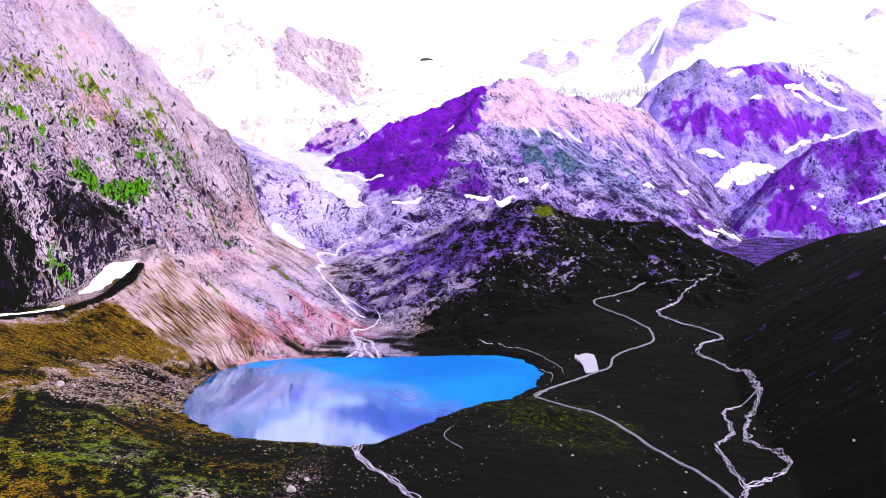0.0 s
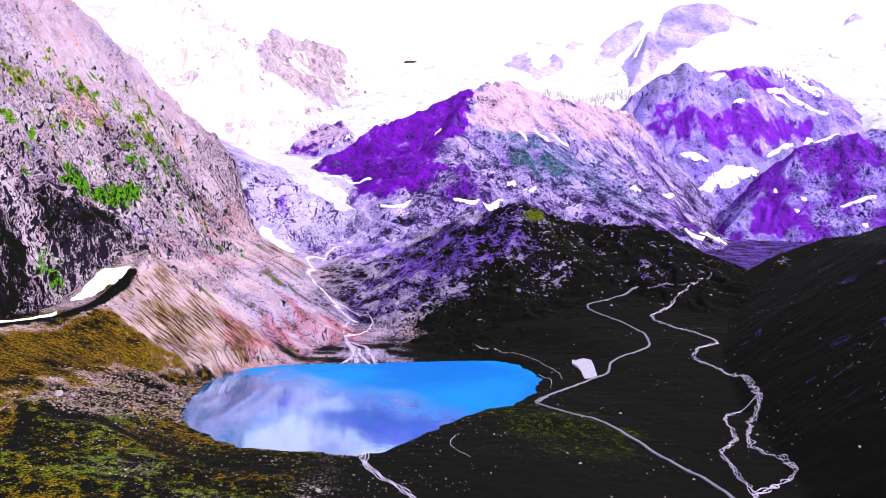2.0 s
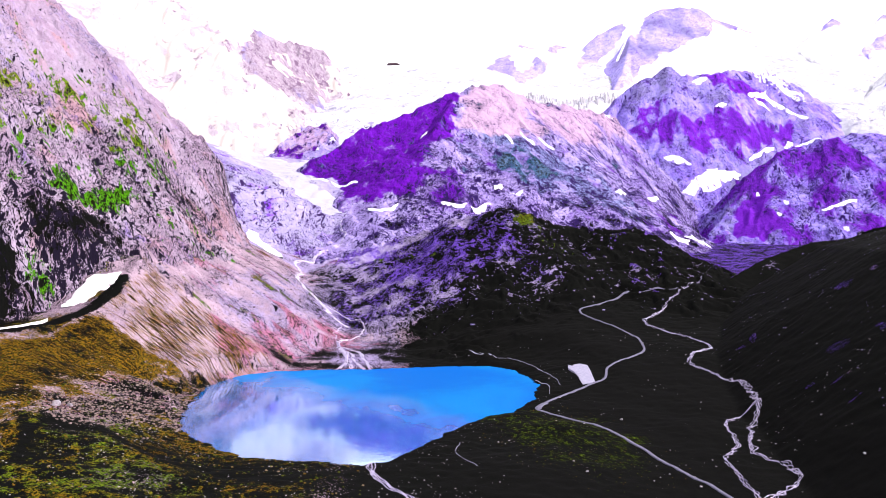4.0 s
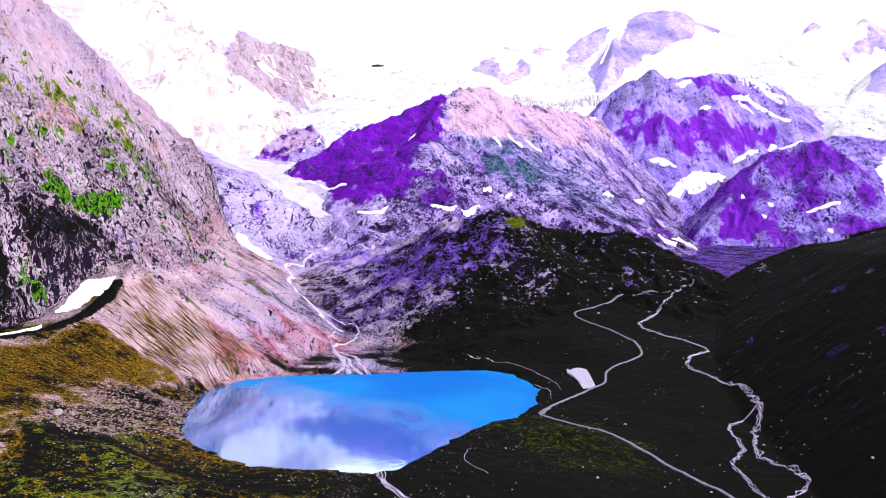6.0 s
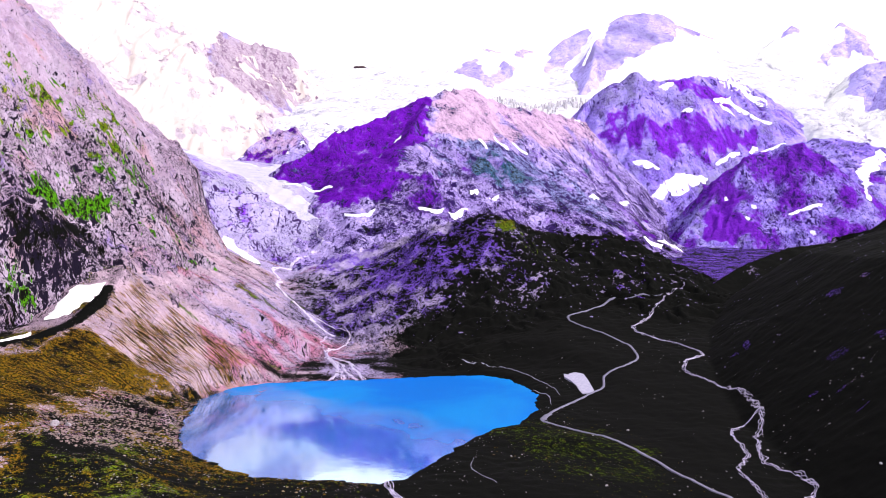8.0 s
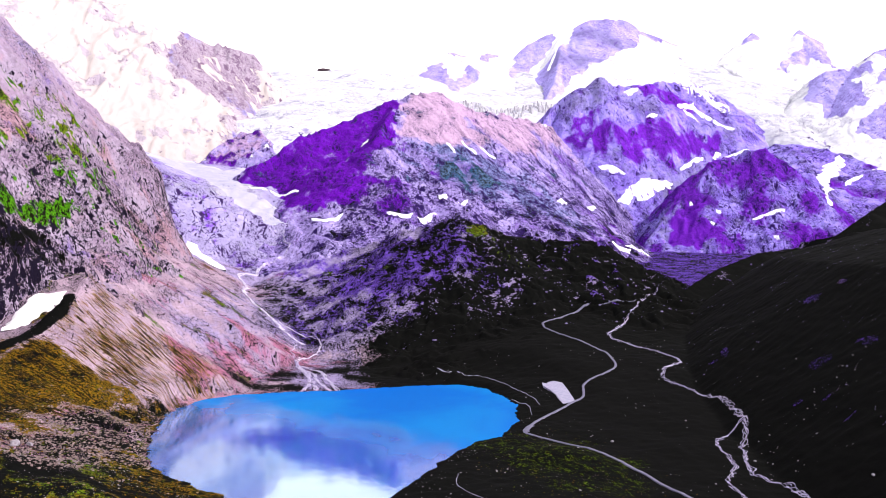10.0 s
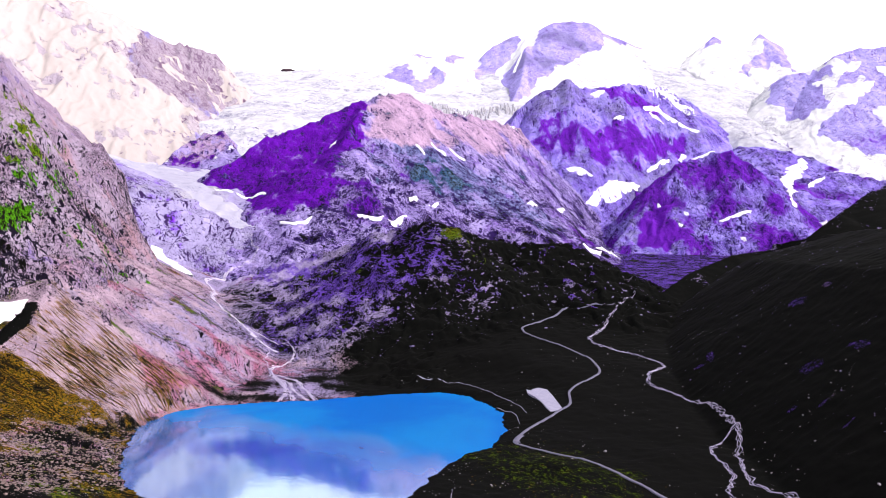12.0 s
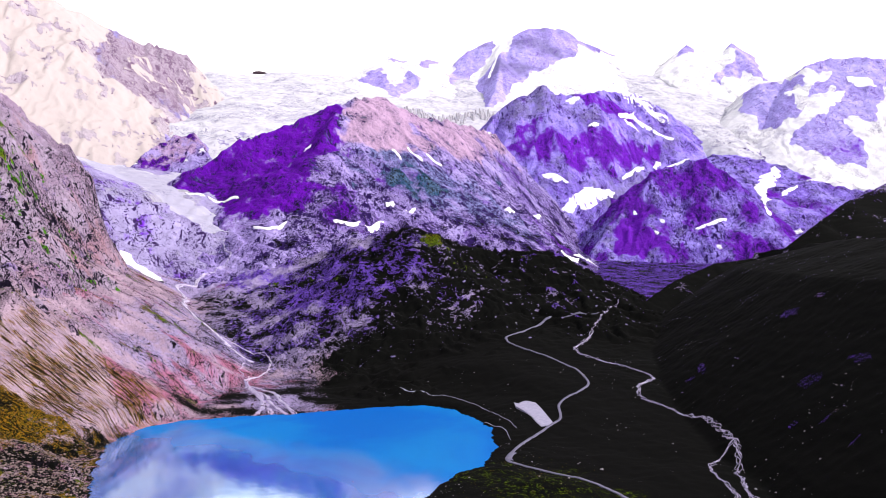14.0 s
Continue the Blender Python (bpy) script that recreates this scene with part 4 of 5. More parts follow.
def ice_cover(X, Y, Z, slope, gx, gy):
    n, n2 = fbm(X, Y, 200, 4, 241), fbm(X, Y, 60, 5, 243)
    s = 0.68 + 0.2 * smooth(500, 800, Z) + 0.22 * n + 0.12 * n2
    tongue = region(X, Y, ICE_FLOW, 14, 22, 60, 248)
    low = 0.06 + 0.78 * tongue + 0.25 * n2
    w = smooth(2500, 2760, Y + 0.2 * X)
    return dict(snow=low * (1 - w) + s * w, crag=0.05 + 0.55 * n2 + 0.45 * smooth(2080, 1900, Y) + 0.35 * w - 0.2 * tongue, scree=0.3 + 0.4 * n + 0.3 * tongue * (1 - w), deep=(0.12 + 0.5 * n2 - 0.3 * tongue) * (1 - w), cool=0.35 + 0.4 * n, dry=0.9 * tongue * smooth(2850, 2500, Y) + (0.3 * n2 + 0.25 * n) * (1 - w))


def violet_cover(X, Y, Z, slope, gx, gy):
    n, n2 = fbm(X, Y, 150, 4, 251), fbm(X, Y, 50, 4, 253)
    return dict(crag=0.55 + 0.6 * n2, snow=0.08 + 0.25 * n + 0.1 * n2 - 0.2 * smooth(0.9, 1.4, slope), scree=0.0, deep=0.12 + 0.7 * n, cool=0.3 + 0.4 * n2)


LOW_BOWL = [(965, 2427), (1026, 2456), (1040, 2350), (1036, 2300), (989, 2285), (937, 2328)]


def low_dome_cover(X, Y, Z, slope, gx, gy):
    n, n2 = fbm(X, Y, 110, 4, 251), fbm(X, Y, 45, 4, 253)
    bowl = region(X, Y, LOW_BOWL, 14, 14, 40, 254)
    rim = smooth(0.0, 0.7, zone(X, Y, 985, 2370, 80, 100, 20) + 0.5 * n2) * (1 - bowl)
    return dict(crag=0.7 + 0.6 * n2 - 0.9 * bowl - 0.4 * rim, snow=0.05 + 0.2 * n2, cool=0.5 * rim + 0.25 * n2, deep=0.6 + 0.75 * n + 1.0 * bowl - 0.35 * rim)


SLAB_LENS = [(-480, 2630), (-452, 2680), (-418, 2765), (-380, 2840), (-340, 2870), (-285, 2870), (-262, 2790), (-300, 2720), (-358, 2664), (-402, 2618)]


def slab_cover(X, Y, Z, slope, gx, gy):
    n, n2 = fbm(X, Y, 110, 4, 255), fbm(X, Y, 40, 4, 257)
    lens = region(X, Y, SLAB_LENS, 10, 12, 40, 258)
    return dict(crag=0.4 + 0.6 * n2, snow=0.3 - 0.28 * lens + 0.25 * n2, scree=0.75 * lens + 0.4 * n2 - 0.1, deep=lens * (0.2 + 0.6 * n2 + 0.6 * smooth(450, 400, Z)) + 0.2 * n2, cool=0.3 * (1 - lens))


NUN_DEEP = [(816, 2985), (907, 2999), (955, 2905), (1111, 2956), (1280, 2976), (1384, 2945), (1335, 2890), (1186, 2850), (1000, 2825), (900, 2860), (845, 2920)]
NUN_BAND = [(1115, 3084), (1207, 3100), (1287, 3092), (1350, 3085), (1320, 3032), (1235, 3036), (1150, 3048)]


def nun_cover(X, Y, Z, slope, gx, gy):
    n, n2 = fbm(X, Y, 150, 4, 251), fbm(X, Y, 50, 4, 253)
    s = 0.1 + 0.28 * n + 0.42 * smooth(1150, 1450, X + (Z - 600) * 0.6) * smooth(560, 720, Z)
    deep = np.maximum(region(X, Y, NUN_DEEP, 30, 50, 70, 259), region(X, Y, NUN_BAND, 14, 16, 40, 260))
    return dict(crag=0.4 + 0.6 * n2 - 0.15 * deep, snow=s - 0.2 * smooth(1.0, 1.5, slope), scree=0.0, deep=0.85 * deep + 0.02 + 0.4 * n2, cool=0.35 + 0.5 * n - 0.6 * deep)


BUTTRESS = [(815, 4000), (895, 4150), (982, 4230), (1034, 4230), (1090, 4240), (1175, 4260), (1044, 4068), (953, 4009), (862, 3884), (820, 3893)]
FACE = [(752, 3600), (902, 3874), (1016, 3974), (1088, 3970), (1215, 4170), (1300, 4260), (1515, 4260), (1560, 4145), (1475, 3917), (1338, 3849), (1185, 3787), (1075, 3710), (1008, 3637), (939, 3520), (836, 3470), (790, 3540)]
TAIL = [(1514, 4102), (1645, 4190), (1720, 4190), (1795, 4150), (1741, 4079), (1675, 4100), (1554, 4048), (1500, 4052)]
MINOR = [(371, 3930), (428, 4034), (493, 4070), (502, 3943), (490, 3821), (524, 3784), (584, 3897), (618, 4013), (676, 3976), (640, 3794), (564, 3720), (506, 3640), (471, 3740), (433, 3845)]
MINOR_TOPS = ([(550, 4146), (600, 4230), (662, 4240), (642, 4180), (572, 4120)], [(684, 4112), (770, 4210), (813, 4200), (730, 4079), (688, 4061)])


def peak_cover(X, Y, Z, slope, gx, gy):
    n, n2 = fbm(X, Y, 180, 4, 261), fbm(X, Y, 60, 4, 263)
    rock = 0 * X
    for k, ring in enumerate((BUTTRESS, FACE, TAIL, MINOR, *MINOR_TOPS)):
        rock = np.maximum(rock, region(X, Y, ring, 12, 20, 60, 264 + k))
    return dict(snow=0.95 - 0.9 * rock + 0.15 * n2, crag=0.25 + 0.4 * n2, cool=0.4 + 0.6 * n - 0.5 * smooth(1250, 1100, X + 0.2 * Z))


LILAC_A = [(1890, 3166), (1960, 3260), (2020, 3330), (2058, 3260), (2070, 3150), (2095, 3160), (2115, 3050), (2080, 3022), (2064, 3052), (1989, 2928), (1964, 2905), (1944, 2970), (1895, 2935), (1875, 3003), (1886, 3064)]
LILAC_B = [(2134, 3130), (2214, 3175), (2300, 3150), (2400, 3080), (2520, 2990), (2176, 2743), (2133, 2798), (2092, 2814), (2089, 2744), (2088, 2674), (2019, 2600), (1950, 2660), (1924, 2710), (1903, 2776), (1870, 2839), (1960, 2863), (2066, 2870), (2159, 2906), (2167, 2955), (2042, 2960), (2079, 2986), (2208, 3016), (2159, 3055)]


def lilac_cover(X, Y, Z, slope, gx, gy):
    n, n2 = fbm(X, Y, 90, 4, 281), fbm(X, Y, 60, 4, 283)
    rock = np.maximum(region(X, Y, LILAC_A, 12, 16, 50, 282), region(X, Y, LILAC_B, 12, 16, 50, 284))
    rock = np.maximum(rock, zone(X, Y, 2450, 2790, 120, 170))
    return dict(snow=0.95 - 0.9 * rock + 0.12 * n, crag=0.3 + 0.4 * n2, deep=0.45 * zone(X, Y, 2030, 2690, 120, 60, -15))


RIDGE_ROCK = [(2055, 3660), (2123, 3737), (2193, 3775), (2276, 3815), (2412, 3970), (2430, 3869), (2350, 3722), (2316, 3605), (2285, 3675), (2271, 3725), (2205, 3680), (2157, 3717), (2081, 3634)]
RIDGE_TIPS = ([(2031, 3942), (2110, 4050), (2149, 4030), (2140, 3955), (2078, 3916)], [(2310, 3960), (2350, 4010), (2400, 3990), (2380, 3911), (2334, 3895)])


def ridge_cover(X, Y, Z, slope, gx, gy):
    n, n2 = fbm(X, Y, 90, 4, 285), fbm(X, Y, 60, 4, 287)
    rock = 0 * X
    for k, ring in enumerate((RIDGE_ROCK, *RIDGE_TIPS)):
        rock = np.maximum(rock, region(X, Y, ring, 10, 14, 50, 288 + k))
    return dict(snow=0.95 - 0.9 * rock + 0.12 * n, crag=0.1 + 0.3 * n2)


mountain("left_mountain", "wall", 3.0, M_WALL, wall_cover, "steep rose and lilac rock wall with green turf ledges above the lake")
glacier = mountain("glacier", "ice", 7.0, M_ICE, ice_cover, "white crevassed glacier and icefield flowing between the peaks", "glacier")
mountain("snow_mountain", "left_far", 6.0, M_PALE, pale_cover, "pale pink cliff almost lost in glaring snow")
mountain("rock_slab", "slab", 4.0, M_DOME, slab_cover, "lilac rock slab standing out of the glacier", "rock")
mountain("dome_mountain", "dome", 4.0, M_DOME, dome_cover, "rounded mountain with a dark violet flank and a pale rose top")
mountain("rock_bench", "bench", 6.0, M_NUN, violet_cover, "violet rock bench with snow patches below the cliffs", "rock")
mountain("cliff_mountain", "nunatak", 5.0, M_NUN, nun_cover, "deep violet cliff mountain ringed by glacier snow")
mountain("violet_mountain", "low_dome", 4.5, M_NUN, low_dome_cover, "low rounded violet mountain with small snow patches")
mountain("right_mountain", "right", 6.0, M_NUN, violet_cover, "violet mountain flank with snow gullies")
lilac_peak = mountain("lilac_peak", "right_peaks", 6.0, M_PEAK, lilac_cover, "lilac rock peak with hanging snowfields")
snowy_ridge = mountain("snowy_ridge", "far_peaks", 6.0, M_PEAK, ridge_cover, "distant snowy ridge with small lilac rock tips")
high_peak = mountain("high_peak", "peak", 7.0, M_PEAK, peak_cover, "highest peak, lilac rock faces among white snow")

# ---- the lake ----
def rounded(pts, closed=True, n=6):
    """A smooth curve through the points."""
    p = [Vector(q) for q in pts]
    out = []
    m = len(p)
    for k in range(m if closed else m - 1):
        a, b, c, d = (p[(k + j) % m] if closed else p[min(max(k + j, 0), m - 1)] for j in (-1, 0, 1, 2))
        for j in range(n):
            t = j / n
            out.append(0.5 * (2 * b + (c - a) * t + (2 * a - 5 * b + 4 * c - d) * t * t + (3 * b - a - 3 * c + d) * t ** 3))
    return out if closed else out + [p[-1]]


bm = bmesh.new()
shore = rounded([(x, y, 0) for x, y in LAKE])
cen = Vector((-70, 770, 0))
bm.faces.new([bm.verts.new(cen + (v - cen) * 1.03) for v in reversed(shore)])
me = bpy.data.meshes.new("lake")
bm.to_mesh(me)
bm.free()
me.materials.append(M_WATER)
tagged(new("lake", me), "milky blue glacier lake mirroring snow and sky", "lake", kind="structure")


# ---- roads, paths and streams ----
def ribbon(name, line, width, material, lift=0.5, lane=None, wobble=0.0, seed=0, label="", category="", kind="", parent=None, close=3.0, meander=26.0):
    """A strip laid over the land along a line, with its sides let into the ground."""
    pts = rounded([(x, y, 0) for x, y in line], closed=False, n=max(4, int(30 / close)))
    xy = np.array([(p.x, p.y) for p in pts])
    tan = np.gradient(xy, axis=0)
    tan /= np.linalg.norm(tan, axis=1)[:, None]
    nor = np.stack([-tan[:, 1], tan[:, 0]], -1)
    s = np.cumsum(np.r_[0, np.linalg.norm(np.diff(xy, axis=0), axis=1)])
    if wobble:
        xy = xy + nor * (fbm(s, s * 0 + seed * 7.7, meander, 2, seed) * wobble)[:, None]
    w = width * (1 + (1.1 * fbm(s, s * 0 + 3.1 + seed, 9, 3, seed + 5) if wobble else 0))
    w = np.maximum(np.broadcast_to(w, s.shape), width * 0.12)
    rows = []
    for off in (-0.5, -0.25, 0.0, 0.25, 0.5):
        q = xy + nor * (off * w)[:, None]
        rows.append(np.c_[q, land(q[:, 0], q[:, 1])])
    rows = np.array(rows)
    top = rows[:, :, 2].max(0)
    k = np.ones(5) / 5
    top = np.maximum(top, np.convolve(np.pad(top, 2, mode="edge"), k, "valid"))
    if wobble:
        rows[:, :, 2] += lift
    else:
        rows[:, :, 2] = top + lift
    low = rows[[0, -1]].copy()
    low[:, :, 2] -= lift + 2.0
    allr = np.concatenate([low[:1], rows, low[1:]])
    m, n = allr.shape[:2]
    idx = np.arange(m * n).reshape(m, n)
    quads = np.stack([idx[:-1, :-1], idx[:-1, 1:], idx[1:, 1:], idx[1:, :-1]], -1).reshape(-1, 4)
    me = mesh_from(name, allr.reshape(-1, 3), quads[:, ::-1], material)
    ob = new(name, me)
    if parent:
        ob.parent = parent
        return ob
    return tagged(ob, label, category, kind=kind)


ROAD = [(376, 1205), (345, 1204), (320, 1206), (291, 1203), (252, 1176), (216, 1148), (210, 1138), (212, 1122), (228, 1084), (239, 1060), (248, 1026), (251, 1002), (248, 970), (241, 938), (220, 914), (197, 896), (183, 877),
        (175, 852), (170, 840), (158, 826), (135, 801), (110, 775), (90, 745), (82, 731), (82, 722), (92, 708), (126, 664), (144, 619), (154, 578), (167, 540), (174, 500), (170, 440), (150, 360)]
ribbon("road", ROAD, 2.6, M_ROAD, 0.5, label="narrow pale asphalt mountain road winding through dark heath", category="road", kind="structure")
RIVER = [(430, 1262), (382, 1208), (326, 1130), (284, 1078), (297, 1032), (325, 955), (290, 915), (276, 883), (285, 850), (291, 815), (290, 775), (284, 744), (274, 705), (250, 668), (237, 638), (228, 612),
         (231, 595), (238, 575), (230, 545), (191, 510), (170, 450)]
SIDE_ARM = [(279, 719), (250, 700), (233, 678), (228, 650), (221, 625), (203, 600), (197, 584), (196, 560), (192, 543), (191, 510)]
river = new("river")
tagged(river, "braided pale river with white rapids", "river", kind="structure")
for k in range(4):
    ribbon("channel", RIVER, 0.42, M_RAPIDS, 0.3, wobble=4.2, seed=310 + 7 * k, parent=river, close=1.5, meander=13.0)
for k in range(3):
    ribbon("channel", SIDE_ARM, 0.42, M_RAPIDS, 0.3, wobble=3.2, seed=350 + 7 * k, parent=river, close=1.5, meander=12.0)
GLACIER_STREAM = [(-205, 1715), (-218, 1690), (-236, 1650), (-249, 1605), (-228, 1540), (-222, 1443), (-200, 1375), (-172, 1300), (-156, 1268), (-148, 1225), (-133, 1215), (-118, 1206)]
UPPER_BRANCH = [(-172, 1300), (-156, 1285), (-138, 1282), (-122, 1260), (-104, 1232), (-95, 1205), (-97, 1179), (-112, 1149), (-126, 1110)]
DELTA = ([(-126, 1110), (-112, 1060), (-103, 999), (-97, 962)], [(-126, 1110), (-98, 1064), (-87, 1014), (-74, 960)], [(-122, 1095), (-106, 1050), (-96, 1005), (-84, 960)],
         [(-124, 1100), (-110, 1040), (-108, 995), (-115, 962)])
stream = new("glacier_stream")
tagged(stream, "white glacier stream fanning out into the lake", "stream", kind="structure")
for k in range(3):
    ribbon("channel", GLACIER_STREAM, 1.9, M_FOAM, 0.9, wobble=6.0, seed=410 + 7 * k, parent=stream, meander=20.0)
for k in range(2):
    ribbon("channel", UPPER_BRANCH, 0.9, M_FOAM, 0.6, wobble=4.0, seed=430 + 7 * k, parent=stream, meander=16.0)
ribbon("channel", [(-133, 1215), (-128, 1190), (-133, 1150), (-130, 1127), (-126, 1110)], 0.9, M_SILT, 0.5, wobble=3.0, seed=436, parent=stream)
for k in range(2):
    ribbon("channel", [(-176, 1842), (-172, 1800), (-161, 1760), (-180, 1735), (-205, 1715)], 1.2, M_RAPIDS, 0.9, wobble=5.0, seed=440 + 7 * k, parent=stream)
for k, line in enumerate(DELTA):
    ribbon("channel", line, 3.6, M_SILT, 0.3, wobble=2.5, seed=450 + 7 * k, parent=stream)
    ribbon("channel", line, 0.7, M_FOAM, 0.45, wobble=4.0, seed=480 + 7 * k, parent=stream)
outlet = new("outlet_stream")
tagged(outlet, "white outlet stream tumbling from the lake", "stream", kind="structure")
for k in range(5):
    ribbon("channel", [(-60, 572), (-60, 555), (-59, 538), (-50, 522), (-44, 510), (-36, 500), (-30, 490), (-15, 460), (0, 420)], 0.6, M_RAPIDS, 0.35, wobble=5.0, seed=510 + 7 * k, parent=outlet, close=2.0)


# ---- snow patches ----
def snow_patch(line, half, seed, parent=None):
    """Old snow lying in a hollow: a ragged strip with a rounded edge, thickest along its middle."""
    pts = [Vector((x, y, 0)) for x, y in line]
    if len(pts) == 2:
        pts.insert(1, (pts[0] + pts[1]) / 2)
    cur = rounded([tuple(p) for p in pts], closed=False, n=10)
    xy = np.array([(p.x, p.y) for p in cur])
    tan = np.gradient(xy, axis=0)
    tan /= np.linalg.norm(tan, axis=1)[:, None] + 1e-9
    # round the ends off by running on past them
    xy = np.vstack([xy[0] - tan[0] * half * 0.7, xy, xy[-1] + tan[-1] * half * 0.7])
    tan = np.gradient(xy, axis=0)
    tan /= np.linalg.norm(tan, axis=1)[:, None] + 1e-9
    nor = np.stack([-tan[:, 1], tan[:, 0]], -1)
    n = len(xy)
    s = np.linspace(0, 1, n)
    taper = np.sqrt(np.clip(1 - (2 * s - 1) ** 2, 0.0, 1)) * 0.75 + 0.25 * (np.minimum(s, 1 - s) > 0.01)
    wl = half * taper * (1 + 0.75 * fbm(s * n * 2.0, s * 0 + seed, 6 + 0.35 * half, 3, seed))
    wr = half * taper * (1 + 0.75 * fbm(s * n * 2.0, s * 0 - seed, 6 + 0.35 * half, 3, seed + 3))
    rows = []
    offs = np.linspace(-1, 1, 13)
    for o in offs:
        w = np.where(o < 0, wl, wr) * abs(o) * np.sign(o) if o else wl * 0
        q = xy + nor * w[:, None]
        jag = (fbm(q[:, 0], q[:, 1], max(half * 0.6, 4), 3, seed) * half * 0.18)[:, None] * nor * abs(o)
        q = q + jag
        z = land(q[:, 0], q[:, 1]) + (2.2 + 0.05 * half) * (1 - abs(o) ** 3) - 1.2 * abs(o) ** 6
        rows.append(np.c_[q, z])
    g = np.array(rows)
    # the snow fills the roughness under it
    z = g[:, :, 2]
    for _ in range(3):
        p = np.pad(z, 1, mode="edge")
        z = (p[:-2, 1:-1] + p[2:, 1:-1] + p[1:-1, :-2] + p[1:-1, 2:] + 2 * p[1:-1, 1:-1]) / 6
    g[:, :, 2] = z
    m, k = g.shape[:2]
    idx = np.arange(m * k).reshape(m, k)
    quads = np.stack([idx[:-1, :-1], idx[:-1, 1:], idx[1:, 1:], idx[1:, :-1]], -1).reshape(-1, 4)
    me = mesh_from("snow_patch", g.reshape(-1, 3), quads[:, ::-1], M_SNOW)
    if parent:
        ob = new("snowfield", me)
        ob.parent = parent
        return ob
    return tagged(new("snow_patch", me), "old white snow patch lying in a hollow of the violet rock", "snow patch", group="snow patches")


PATCHES = [
    ([(-268, 2105), (-228, 2090)], 5), ([(-215, 2086), (-175, 2064), (-149, 2041)], 5), ([(-113, 1849), (-82, 1827), (-49, 1847)], 5),
    ([(54, 1841), (102, 1835), (165, 1905)], 7), ([(189, 1980), (206, 2005)], 8), ([(229, 1956), (254, 1983)], 4), ([(21, 2238), (27, 2230)], 9),
    ([(249, 2251), (261, 2205)], 6), ([(297, 2279), (325, 2246)], 7), ([(349, 2287), (384, 2270)], 5),
    ([(880, 2814), (914, 2800), (951, 2775)], 10), ([(918, 2702), (983, 2725), (1036, 2765)], 27), ([(1030, 2762), (1117, 2767)], 16),
    ([(620, 2290), (690, 2400), (745, 2490)], 8), ([(542, 2181), (560, 2185)], 9), ([(1182, 2816), (1240, 2848), (1290, 2872)], 8),
    ([(1340, 2885), (1375, 2905)], 8), ([(1180, 2314), (1225, 2308), (1272, 2307)], 7),
    ([(1345, 3075), (1391, 3023), (1465, 2983)], 13), ([(1446, 3130), (1511, 3111)], 13), ([(1417, 3145), (1459, 3154)], 12),
    ([(1124, 2977), (1158, 2976)], 8), ([(1080, 3085), (1121, 3079)], 11), ([(1277, 3046), (1354, 3079)], 9), ([(1300, 3040), (1340, 3020)], 8),
    ([(1049, 2460), (1049, 2440)], 6), ([(1096, 2378), (1100, 2366)], 6), ([(1216, 2552), (1250, 2545), (1289, 2530)], 7)]
GULLIES = [
    ([(1727, 2714), (1650, 2640), (1565, 2570)], 26), ([(1600, 2600), (1560, 2545), (1530, 2490)], 24), ([(1530, 2490), (1462, 2375), (1420, 2290)], 8),
    ([(1890, 2691), (1933, 2607), (1975, 2522)], 28), ([(1515, 2300), (1530, 2312)], 14), ([(2118, 2783), (2147, 2729)], 18),
    ([(1631, 2534), (1725, 2587)], 8), ([(1790, 2613), (1896, 2602)], 7), ([(1057, 2338), (1065, 2336)], 5), ([(1198, 2231), (1203, 2222)], 7)]
HANGING = [([(2090, 2904), (2173, 2911)], 26), ([(2150, 3048), (2098, 3015)], 26), ([(2250, 2960), (2290, 2880)], 22), ([(2030, 3060), (2060, 2980)], 16)]
for k, (line, half) in enumerate(PATCHES + GULLIES):
    snow_patch(line, half, 600 + 11 * k)
for k, (line, half) in enumerate(HANGING):
    snow_patch(line, half, 1100 + 11 * k, lilac_peak)
snow_patch([(1172, 4180), (1075, 4000), (985, 3840)], 13, 1171, high_peak)
snow_patch([(690, 4120), (660, 4000), (640, 3900)], 26, 1183, high_peak)
snow_patch([(2240, 3940), (2260, 3860)], 30, 1191, snowy_ridge)
bank = snow_patch([(-404, 932), (-392, 952), (-376, 966)], 20, 571)
tagged(bank, "bright snow bank behind the dark rim of the moraine", "snow patch")
tagged(snow_patch([(-445, 815), (-427, 848), (-413, 882)], 4, 577), "thin snow strip along the moraine rim", "snow patch")
tagged(snow_patch([(-352, 1715), (-318, 1650), (-276, 1590)], 22, 583), "long snow tongue at the foot of the rock wall", "snow patch")
tagged(snow_patch([(634, 2009), (652, 2018), (680, 2032)], 13, 587), "white snow patch on the far valley floor", "snow patch")
tagged(snow_patch([(690, 2060), (752, 2150), (790, 2220)], 20, 589), "white snow patch on the far valley floor", "snow patch")


# ---- gravel lot and footpaths beside the lake ----
bm = bmesh.new()
lot_ring = [Vector((x, y, 0)) for x, y in [(147, 912), (150, 904), (153, 909), (160, 911), (166, 898), (163, 870), (157, 826), (150, 819), (143, 819), (144, 835), (146, 853), (146, 880), (144, 896)]]
fit = np.linalg.lstsq(np.array([(v.x, v.y, 1.0) for v in lot_ring]), np.array([float(land(v.x, v.y)) for v in lot_ring]), rcond=None)[0]
vs = [bm.verts.new((v.x, v.y, fit[0] * v.x + fit[1] * v.y + fit[2] + 1.2)) for v in lot_ring]
low = [bm.verts.new(v.co - Vector((0, 0, 4))) for v in vs]
bm.faces.new(vs)
for k in range(len(vs)):
    bm.faces.new((vs[k - 1], low[k - 1], low[k], vs[k]))
bmesh.ops.recalc_face_normals(bm, faces=bm.faces)
me = bpy.data.meshes.new("gravel_lot")
bm.to_mesh(me)
bm.free()
